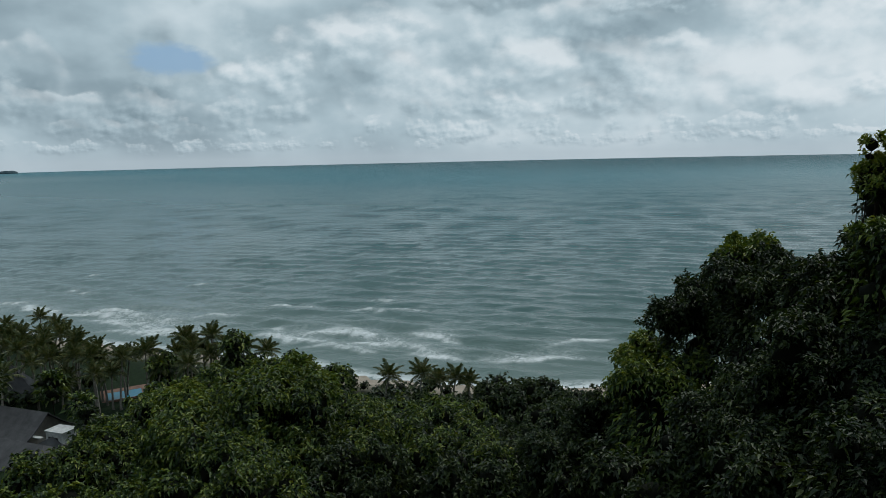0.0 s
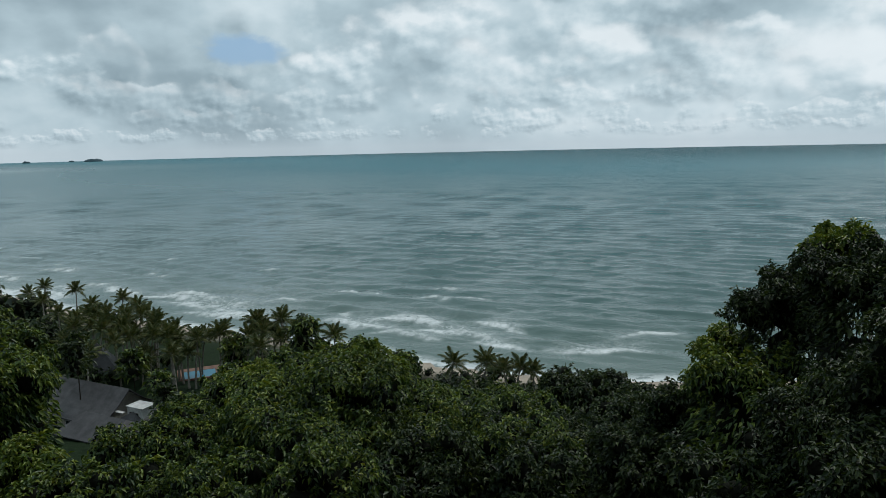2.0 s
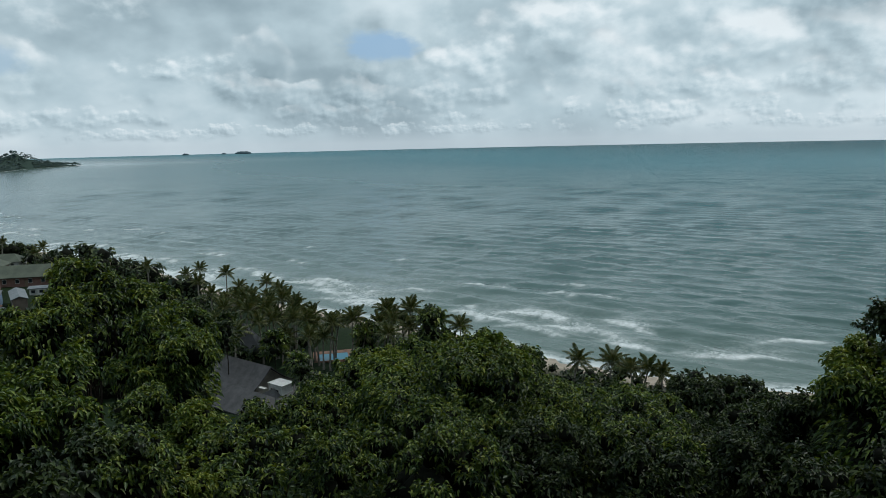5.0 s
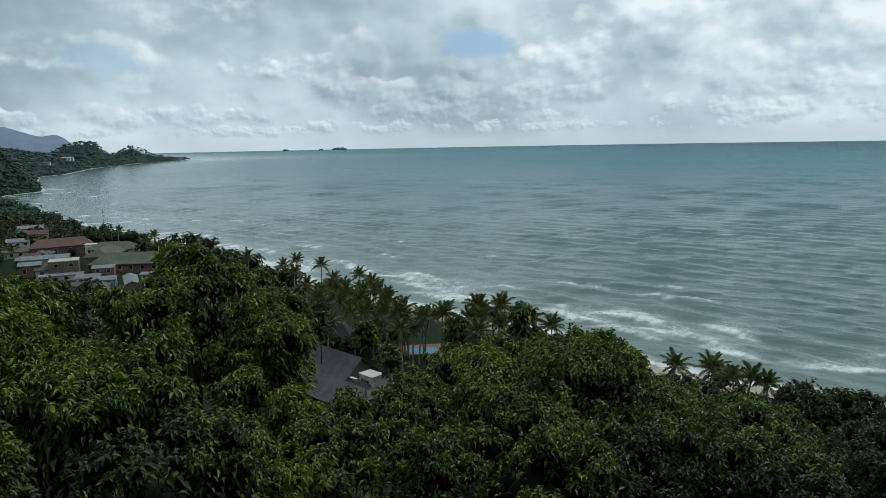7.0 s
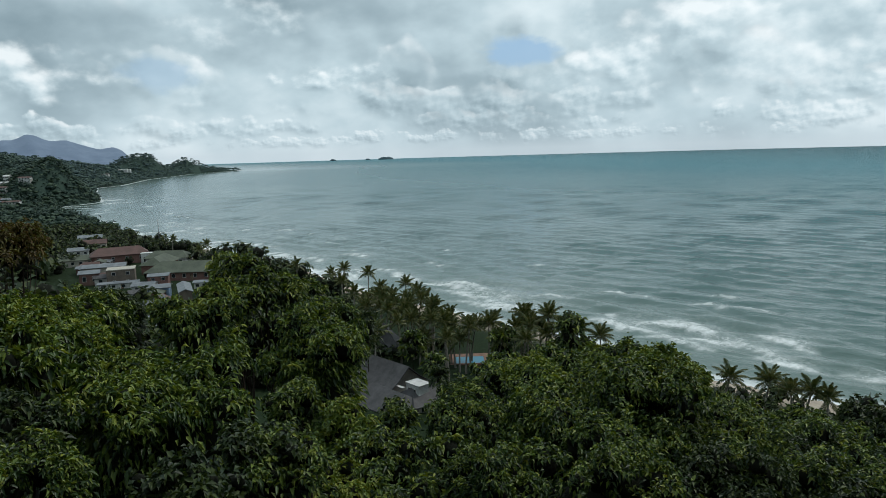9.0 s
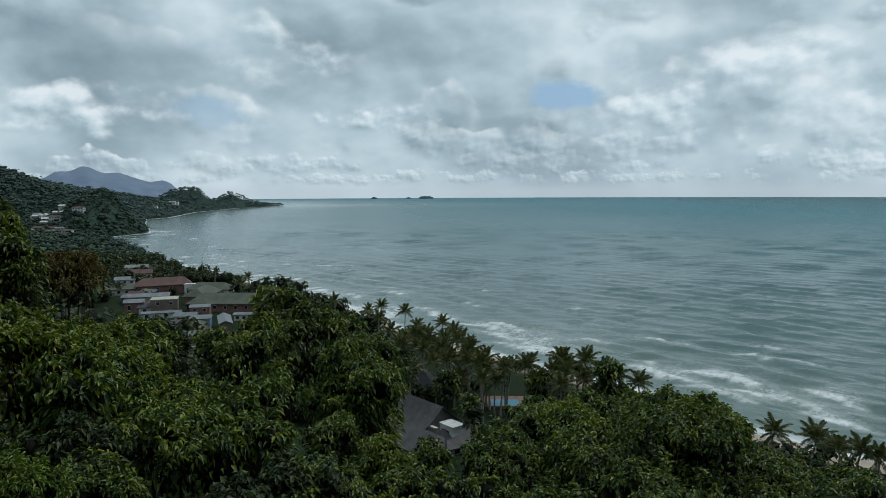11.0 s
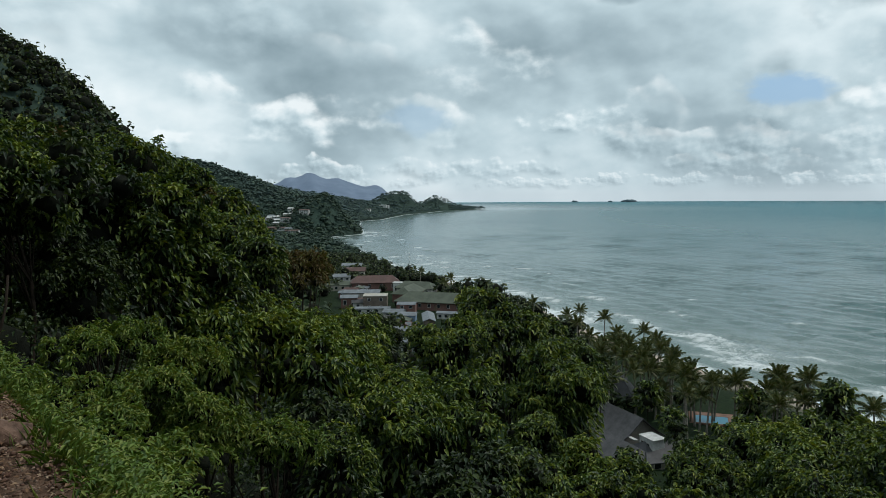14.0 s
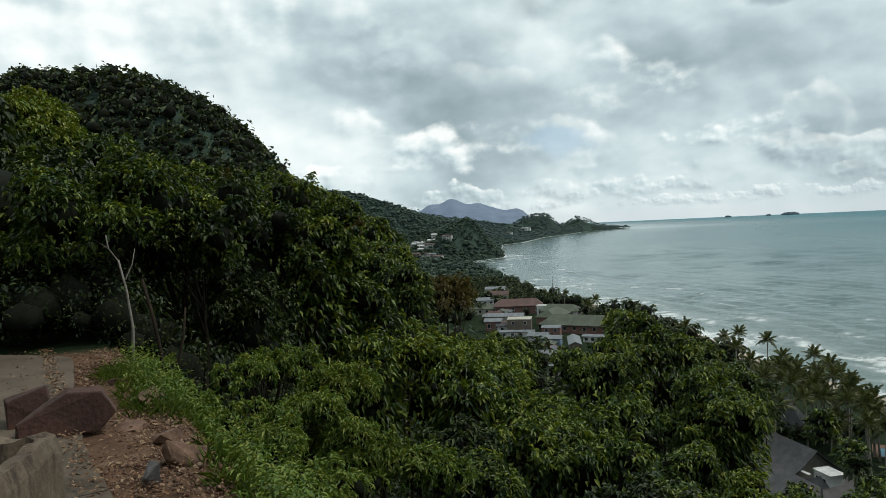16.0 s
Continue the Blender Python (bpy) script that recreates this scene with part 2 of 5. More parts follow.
LEAF = {
    "broad": leafy("leaf_broad", (0.008, 0.022, 0.008), (0.036, 0.078, 0.018), (0.150, 0.215, 0.042), 0.8, 0.42),
    "vine": leafy("leaf_vine", (0.010, 0.028, 0.009), (0.048, 0.100, 0.020), (0.200, 0.280, 0.055), 0.8, 0.42),
    "young": leafy("leaf_young", (0.045, 0.095, 0.016), (0.120, 0.190, 0.026), (0.240, 0.290, 0.045), 0.6, 0.42),
    # dark: deep green trees, also stands for shade on backlit and low ones
    "dark": leafy("leaf_dark_shade", (0.008, 0.020, 0.008), (0.020, 0.042, 0.013), (0.060, 0.092, 0.024), 0.6, 0.50),
    "rust": leafy("leaf_rust", (0.046, 0.040, 0.016), (0.115, 0.078, 0.026), (0.110, 0.125, 0.032), 0.7, 0.6),
    "palm": leafy("leaf_palm", (0.030, 0.050, 0.020), (0.080, 0.115, 0.042), (0.200, 0.200, 0.090), 0.5, 0.4, 0.2),
    "grass": leafy("leaf_grass", (0.050, 0.105, 0.016), (0.115, 0.205, 0.028), (0.200, 0.255, 0.055), 1.2, 0.5),
    "dry": leafy("leaf_dry", (0.075, 0.038, 0.020), (0.165, 0.092, 0.050), (0.27, 0.19, 0.12), 2.0, 0.8, 0.0),
    # far, mid and hazy carry the air's blue-grey haze in their colour
    "far": leafy("leaf_far_haze", (0.048, 0.074, 0.076), (0.060, 0.092, 0.088), (0.078, 0.114, 0.092), 0.02, 0.8, 0.0),
    "mid": leafy("leaf_mid_haze", (0.018, 0.035, 0.028), (0.030, 0.053, 0.038), (0.052, 0.078, 0.046), 0.05, 0.7, 0.0),
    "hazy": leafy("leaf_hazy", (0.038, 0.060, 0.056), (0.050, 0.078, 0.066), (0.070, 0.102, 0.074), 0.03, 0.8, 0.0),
    "forest": leafy("leaf_forest", (0.012, 0.027, 0.013), (0.030, 0.056, 0.021), (0.085, 0.112, 0.038), 0.11, 0.6, 0.15),
}
# near-black balls inside crowns: shade between leaves put into the colour
SHADE_CORE = plain("twigs", (0.004, 0.005, 0.003), (0.011, 0.013, 0.007), 3.0, 0.95, 0.5, 0.05, local=False)
BARK = plain("bark", (0.010, 0.007, 0.005), (0.034, 0.024, 0.017), 4.0, 0.9, 0.7, 0.03)
PALE_BARK = plain("pale_bark", (0.10, 0.088, 0.075), (0.25, 0.225, 0.195), 6.0, 0.85, 0.6, 0.02)
PALM_BARK = plain("palm_bark", (0.14, 0.12, 0.10), (0.34, 0.31, 0.27), 3.0, 0.9, 0.6, 0.03)


def stained_concrete():
    """Old concrete, tan and grey, dark streaks washed down its sides."""
    m, t, p, _ = material("concrete")
    pos = t.nodes.new("ShaderNodeTexCoord").outputs["Object"]
    n = t.nodes.new("ShaderNodeMapping")
    n.inputs["Scale"].default_value = (1, 1, 0.12)
    t.links.new(pos, n.inputs[0])
    body = maths(t, "ADD", maths(t, "MULTIPLY", noisy(t, pos, 5.0, 6, 0.65), 0.6), maths(t, "MULTIPLY", noisy(t, pos, 60.0, 4, 0.7), 0.4))
    colour = ramp(t, body, [(0.32, (0.040, 0.026, 0.016)), (0.5, (0.092, 0.066, 0.042)), (0.68, (0.175, 0.138, 0.096))])
    streak = ramp(t, noisy(t, n.outputs[0], 24.0, 5, 0.7), [(0.50, 0.0), (0.64, 0.85)])
    t.links.new(blend(t, streak, colour, (0.026, 0.015, 0.010)), p.inputs["Base Color"])
    p.inputs["Roughness"].default_value = 0.9
    relief(t, p, body, 0.6, 0.012)
    return m


CONCRETE = stained_concrete()
SLAB = plain("slab", (0.055, 0.043, 0.032), (0.140, 0.112, 0.086), 1.6, 0.9, 0.6, 0.01, fine=60, local=False)
RED_ROCK = plain("red_rock", (0.014, 0.006, 0.004), (0.085, 0.036, 0.026), 1.6, 0.85, 0.8, 0.03, fine=26)
TAN_ROCK = plain("tan_rock", (0.075, 0.038, 0.024), (0.18, 0.105, 0.070), 4.0, 0.85, 0.8, 0.03)
GREY_ROCK = plain("grey_rock", (0.045, 0.044, 0.044), (0.12, 0.115, 0.11), 5.0, 0.85, 0.8, 0.03)
GRAVEL = leafy("gravel", (0.075, 0.038, 0.026), (0.150, 0.086, 0.060), (0.25, 0.175, 0.13), 1.4, 0.85, 0.0)
GREY_ROOF = plain("grey_shingles", (0.030, 0.029, 0.031), (0.078, 0.076, 0.078), 0.7, 0.75, 0.4, 0.03, fine=9)
GREEN_ROOF = plain("green_roof", (0.036, 0.046, 0.030), (0.085, 0.098, 0.066), 0.25, 0.7, 0.3, 0.03, fine=4)
RED_ROOF = plain("rust_roof", (0.052, 0.026, 0.022), (0.110, 0.058, 0.048), 0.25, 0.75, 0.3, 0.03, fine=4)
TIN_ROOF = plain("tin_roof", (0.085, 0.095, 0.105), (0.21, 0.22, 0.23), 0.4, 0.45, 0.2, 0.02, 0.3, fine=5)
WHITE_WALL = plain("white_paint", (0.30, 0.30, 0.29), (0.60, 0.60, 0.58), 0.8, 0.7, 0.15, 0.01, fine=8)
PINK_WALL = plain("salmon_paint", (0.115, 0.060, 0.050), (0.20, 0.105, 0.086), 0.8, 0.8, 0.15, 0.01, fine=8)
BROWN_WALL = plain("brown_plaster", (0.10, 0.080, 0.064), (0.17, 0.135, 0.108), 0.6, 0.85, 0.15, 0.01, fine=8)
BLUE_WALL = plain("blue_paint", (0.14, 0.22, 0.34), (0.26, 0.36, 0.48), 0.8, 0.7, 0.15, 0.01, fine=8)
CREAM_WALL = plain("cream_paint", (0.26, 0.24, 0.20), (0.44, 0.41, 0.35), 0.8, 0.75, 0.15, 0.01, fine=8)
TERRACOTTA = plain("terracotta_paving", (0.12, 0.062, 0.042), (0.24, 0.13, 0.09), 0.8, 0.85, 0.2, 0.01, fine=7)
WOOD = plain("weathered_wood", (0.10, 0.07, 0.045), (0.22, 0.16, 0.11), 3.0, 0.8, 0.4, 0.01)
POOL_TILE = plain("pool_tile", (0.02, 0.22, 0.36), (0.05, 0.34, 0.48), 1.0, 0.3, 0.1, 0.01)


def glass(name, colour, rough=0.12):
    m, t, p, _ = material(name)
    p.inputs["Base Color"].default_value = (*colour, 1)
    p.inputs["Roughness"].default_value = rough
    return m


DARK_GLASS = glass("dark_glass", (0.02, 0.025, 0.03))
POOL_WATER = glass("pool_water", (0.002, 0.15, 0.24), 0.35)


def sea_material():
    m, t, p, _ = material("sea_water")
    pos = place(t)

    def value(name):
        n = t.nodes.new("ShaderNodeAttribute")
        n.attribute_name = name
        return n.outputs["Fac"]

    off, crest, trail = value("offshore"), value("crest"), value("trail")

    def crests(stretch):
        """Places drawn out along the crests, which run with the beach."""
        n = t.nodes.new("ShaderNodeMapping")
        n.vector_type = "TEXTURE"
        n.inputs["Rotation"].default_value = (0, 0, radians(-22))
        n.inputs["Scale"].default_value = (stretch, 1.0, 1.0)
        t.links.new(pos, n.inputs[0])
        return n.outputs[0]

    # colour of the water: green over the sand, grey-green further out, turquoise towards the horizon
    broad = maths(t, "ADD", maths(t, "MULTIPLY", noisy(t, crests(3.0), 0.0035, 3, 0.5), 0.6), maths(t, "MULTIPLY", noisy(t, crests(4.0), 0.012, 3, 0.5), 0.4))
    shift = maths(t, "ADD", maths(t, "MULTIPLY", off, 0.0008), maths(t, "MULTIPLY", maths(t, "SUBTRACT", broad, 0.5), 0.10))
    water = ramp(t, shift, [(0.0, (0.085, 0.130, 0.112)), (0.06, (0.044, 0.096, 0.090)), (0.22, (0.018, 0.082, 0.088)), (0.6, (0.004, 0.095, 0.115)), (1.0, (0.002, 0.125, 0.160))])
    # foam: the heads of breakers, the lace that they leave, the wash on the sand
    lace = ramp(t, noisy(t, pos, 0.42, 7, 0.70, 1.6), [(0.44, 0.0), (0.60, 1.0)])
    thin = ramp(t, noisy(t, crests(1.6), 0.9, 6, 0.7, 1.0), [(0.40, 0.0), (0.62, 1.0)])
    ragged = ramp(t, noisy(t, pos, 0.30, 5, 0.65), [(0.34, 0.15), (0.52, 1.0)])
    wash = ramp(t, maths(t, "MULTIPLY", maths(t, "ADD", off, maths(t, "MULTIPLY", noisy(t, pos, 0.06, 4, 0.6), 9.0)), 0.1), [(0.55, 0.9), (0.95, 0.0)])
    foam = maths(t, "ADD", maths(t, "MULTIPLY", crest, ragged), maths(t, "MULTIPLY", trail, maths(t, "MAXIMUM", lace, maths(t, "MULTIPLY", thin, 0.6))))
    foam = maths(t, "MINIMUM", maths(t, "ADD", foam, maths(t, "MULTIPLY", wash, ragged)), 1.0)
    t.links.new(blend(t, foam, water, (0.66, 0.69, 0.69)), p.inputs["Base Color"])
    p.inputs["IOR"].default_value = 1.33
    ruffled = ramp(t, maths(t, "MULTIPLY", off, 0.001), [(0.05, 0.12), (0.35, 0.24), (1.0, 0.38)])      # unseen ripples
    t.links.new(maths(t, "ADD", ruffled, maths(t, "MULTIPLY", foam, 0.4)), p.inputs["Roughness"])
    swell = maths(t, "MULTIPLY", noisy(t, crests(3.0), 0.11, 2, 0.45), 0.45)
    mid_wave = maths(t, "MULTIPLY", noisy(t, crests(1.9), 0.26, 4, 0.60), 0.46)
    chop = maths(t, "ADD", maths(t, "ADD", swell, mid_wave), maths(t, "MULTIPLY", noisy(t, crests(1.5), 0.8, 3, 0.6), 0.10))
    # further out the waves are drawn together into long, thin sets
    far = maths(t, "MINIMUM", maths(t, "POWER", maths(t, "MULTIPLY", maths(t, "MAXIMUM", off, 0.0), 0.001), 2.2), 12.0)
    sets = maths(t, "MULTIPLY", noisy(t, crests(4.0), 0.10, 4, 0.62), maths(t, "MULTIPLY", far, 5.0))
    relief(t, p, maths(t, "ADD", chop, sets), 1.0, 1.0)
    return m


def gbulkmaterial():
    m, t, p, _ = material("ground")
    pos = place(t)
    a = t.nodes.new("ShaderNodeAttribute")
    a.attribute_name = "sand"
    b = t.nodes.new("ShaderNodeAttribute")
    b.attribute_name = "path"
    c = t.nodes.new("ShaderNodeAttribute")
    c.attribute_name = "wooded"
    sand = ramp(t, noisy(t, pos, 0.4, 5, 0.6), [(0.3, (0.24, 0.20, 0.155)), (0.7, (0.38, 0.325, 0.265))])
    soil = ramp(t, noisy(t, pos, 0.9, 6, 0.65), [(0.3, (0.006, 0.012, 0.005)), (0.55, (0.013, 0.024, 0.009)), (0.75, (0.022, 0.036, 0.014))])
    dirt = ramp(t, noisy(t, pos, 5.0, 6, 0.7), [(0.3, (0.055, 0.030, 0.020)), (0.55, (0.12, 0.072, 0.048)), (0.75, (0.20, 0.145, 0.105))])
    # far ground gets hazy leaf green, so gaps between crowns are not dark
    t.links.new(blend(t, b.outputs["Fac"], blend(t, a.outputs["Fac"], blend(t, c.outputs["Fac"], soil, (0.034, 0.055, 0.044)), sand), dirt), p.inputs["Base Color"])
    p.inputs["Roughness"].default_value = 0.95
    p.inputs["Specular IOR Level"].default_value = 0.1
    relief(t, p, noisy(t, pos, 8.0, 6, 0.7), 0.6, 0.06)
    return m


SEA, GROUND = sea_material(), gbulkmaterial()
# island woods, pale blue haze put into the colour
ISLAND = plain("hazy_island_forest", (0.055, 0.085, 0.100), (0.085, 0.120, 0.135), 0.03, 0.95, 0.4, 3.0, fine=0.1, local=False)


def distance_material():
    """Mountains miles away: blue air haze painted into their colour, with a faint glow."""
    m, t, p, out = material("haze_blue")
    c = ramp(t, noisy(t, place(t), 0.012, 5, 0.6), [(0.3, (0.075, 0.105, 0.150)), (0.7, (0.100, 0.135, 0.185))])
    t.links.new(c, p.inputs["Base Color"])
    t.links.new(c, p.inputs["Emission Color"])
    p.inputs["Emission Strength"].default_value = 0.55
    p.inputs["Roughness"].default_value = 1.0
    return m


DISTANCE = distance_material()


# ---- the lie of the land ----
# coast line, from the far headland to beyond the near bushes (land lies on its left)
COAST = np.array([(-2600, 2350), (-1950, 2010), (-1744, 1861), (-1677, 1587), (-1425, 1196), (-1190, 935), (-1150, 848), (-1000, 735), (-765, 569), (-738, 492),
                  (-604, 416), (-471, 354), (-337, 301), (-215, 257), (-142, 213), (-99, 196), (-72, 186), (-40, 174), (-16, 159), (7, 152), (32, 149),
                  (75, 152), (160, 160), (420, 175), (1500, 200), (6000, 250)], float)


def inland(x, y):
    """Distance from the coast line in metres, positive on land."""
    x, y = np.asarray(x, float), np.asarray(y, float)
    best = np.full(x.shape, 1e9)
    for (ax, ay), (bx, by) in zip(COAST[:-1], COAST[1:]):
        k = np.clip(((x - ax) * (bx - ax) + (y - ay) * (by - ay)) / ((bx - ax) ** 2 + (by - ay) ** 2), 0, 1)
        best = np.minimum(best, np.hypot(x - ax - k * (bx - ax), y - ay - k * (by - ay)))
    ring = [*COAST, (6000, -9000), (-9000, -9000), (-9000, 2350)]
    inside = np.zeros(x.shape, bool)
    for (ax, ay), (bx, by) in zip(ring, ring[1:] + ring[:1]):
        cut = (ay > y) != (by > y)
        inside ^= cut & (x < (bx - ax) * (y - ay) / (by - ay if by != ay else 1e-9) + ax)
    return np.where(inside, best, -best)


def smooth(a, b, v):
    k = np.clip((v - a) / (b - a), 0, 1)
    return k * k * (3 - 2 * k)


def bump(x, y, cx, cy, high, along, across, turn):
    c, s = math.cos(radians(turn)), math.sin(radians(turn))
    u, v = (x - cx) * c + (y - cy) * s, (y - cy) * c - (x - cx) * s
    return high * np.exp(-0.5 * ((u / along) ** 2 + (v / across) ** 2))


def height(x, y):
    """The lie of the land: sea bed, beach, coastal strip, the slope under the lookout, hills."""
    x, y = np.asarray(x, float), np.asarray(y, float)
    s = inland(x, y)
    down = y - 0.55 - 0.25 * np.maximum(x - 2, 0) - 0.02 * np.maximum(-x - 20, 0)
    slope = 47.2 * (1 - 1.04 * (1 - np.exp(-np.maximum(down, 0) / 38)))
    slope = np.maximum(slope, 0) * smooth(5, 45, s)
    z = np.where(s < 0, np.maximum(np.where(x < -500, 0.6, 0.3) * s - 0.4 * smooth(0, 6, -s), -12), 1.8 * smooth(0, 14, s) + 1.4 * smooth(14, 60, s)) + slope
    near = np.hypot(x, y)
    bank = 55 * (1 - np.exp(-np.maximum(-7.5 - y - 0.05 * np.maximum(-x - 10, 0), 0) / 50)) * smooth(-140, -60, x)   # unseen hillside behind the lookout, added to cut off sky light
    forest = (bump(x, y, -778, -2, 133.0, 254, 70, 29)
              + bump(x, y, -651, 181, 70.0, 80, 167, 18)
              + bump(x, y, -690, 240, 44, 110, 85, 18))
    hills = (bump(x, y, -1190, 480, 97, 170, 70, 27)
             + bump(x, y, -1460, 670, 92, 150, 165, 30)
             + bump(x, y, -1540, 960, 36, 220, 100, 36)
             + bump(x, y, -1603, 1325, 57.0, 71, 59, 33)
             + bump(x, y, -1659, 1586, 43.0, 48, 80, 69)
             + bump(x, y, -1713, 1700, 19.5, 159, 46, 74)
             + bump(x, y, -806, 556, 50, 50, 44, 35)
             + bump(x, y, -1020, 690, 22, 170, 70, 30))
    return z + bank + hills * smooth(0, 55, s) + forest * smooth(80, 240, s) * smooth(150, 350, near)


# ---- helpers for meshes ----
def mesh_of(name, verts, faces, *mats, slots=None, smooth=False):
    me = bpy.data.meshes.new(name)
    verts = np.asarray(verts, float)
    if isinstance(faces, np.ndarray):
        n, k = faces.shape
        me.vertices.add(len(verts))
        me.vertices.foreach_set("co", verts.ravel())
        me.loops.add(n * k)
        me.loops.foreach_set("vertex_index", faces.ravel().astype(np.int32))
        me.polygons.add(n)
        me.polygons.foreach_set("loop_start", np.arange(0, n * k, k, dtype=np.int32))
        me.update(calc_edges=True)
    else:
        me.from_pydata(verts.tolist(), [], faces)
    for m in mats:
        me.materials.append(m)
    if slots is not None:
        me.polygons.foreach_set("material_index", np.asarray(slots, np.int32))
    if smooth:
        me.polygons.foreach_set("use_smooth", np.ones(len(me.polygons), bool))
    return me


def part(name, me, parent, label=""):
    ob = new(name, me)
    ob.parent = parent
    return tagged(ob, label)


def from_bm(name, bm, *mats):
    me = bpy.data.meshes.new(name)
    bm.to_mesh(me)
    bm.free()
    for m in mats:
        me.materials.append(m)
    return me


def box(name, x, y, z, sx, sy, sz, mat, bevel=0.02):
    """A box with its base at z and softened edges."""
    bm = bmesh.new()
    bmesh.ops.create_cube(bm, size=1)
    bmesh.ops.scale(bm, vec=(sx, sy, sz), verts=bm.verts)
    bmesh.ops.translate(bm, vec=(x, y, z + sz / 2), verts=bm.verts)
    if bevel:
        bmesh.ops.bevel(bm, geom=bm.edges[:], offset=bevel, segments=1, affect="EDGES")
    return from_bm(name, bm, mat)


def tube(points, radii, sides=7):
    """Rings along a bent line: vertices and faces."""
    pts, verts, faces = [Vector(p) for p in points], [], []
    for i, (p, r) in enumerate(zip(pts, radii)):
        d = (pts[min(i + 1, len(pts) - 1)] - pts[max(i - 1, 0)]).normalized()
        a = d.orthogonal().normalized()
        b = d.cross(a)
        verts += [tuple(p + (a * math.cos(k * math.tau / sides) + b * math.sin(k * math.tau / sides)) * r) for k in range(sides)]
    for i in range(len(pts) - 1):
        for k in range(sides):
            j = (k + 1) % sides
            faces.append((i * sides + k, i * sides + j, (i + 1) * sides + j, (i + 1) * sides + k))
    faces.append(tuple(range((len(pts) - 1) * sides, len(pts) * sides)))
    return verts, faces


def join(pieces):
    verts, faces = [], []
    for v, f in pieces:
        n = len(verts)
        verts += v
        faces += [tuple(i + n for i in face) for face in f]
    return verts, faces


def unit(v):
    return v / np.maximum(np.linalg.norm(v, axis=-1, keepdims=True), 1e-9)


def leaves(rng, at, way, size, width=0.4, droop=0.3, fold=0.18):
    """Folded leaves, two triangles each, from their stalks' places and directions."""
    n = len(at)
    size = size * rng.uniform(0.7, 1.3, (n, 1))
    way = unit(way + np.array([0, 0, -droop]) + rng.normal(0, 0.25, (n, 3)))
    side = unit(np.cross(way, np.array([0, 0, 1.0]) + rng.normal(0, 0.35, (n, 3))))
    top = np.cross(side, way)
    mid = at + way * size * 0.42
    tip = at + way * size - np.array([0, 0, 1.0]) * size * 0.22
    left = mid + side * size * width * 0.5 + top * size * fold
    right = mid - side * size * width * 0.5 + top * size * fold
    verts = np.stack([at, right, tip, left], 1).reshape(-1, 3)
    base = np.arange(n)[:, None] * 4
    return verts, np.concatenate([base + [[0, 1, 2]], base + [[0, 2, 3]]], 1).reshape(-1, 3)


ICO = None


def ball(centre, radius, rng):
    """A rough little ball, twenty faces."""
    global ICO
    if ICO is None:
        bm = bmesh.new()
        bmesh.ops.create_icosphere(bm, subdivisions=1, radius=1)
        ICO = np.array([v.co for v in bm.verts]), np.array([[v.index for v in f.verts] for f in bm.faces])
        bm.free()
    v = ICO[0] * rng.uniform(0.8, 1.1, (len(ICO[0]), 1)) * radius + centre
    return v, ICO[1]


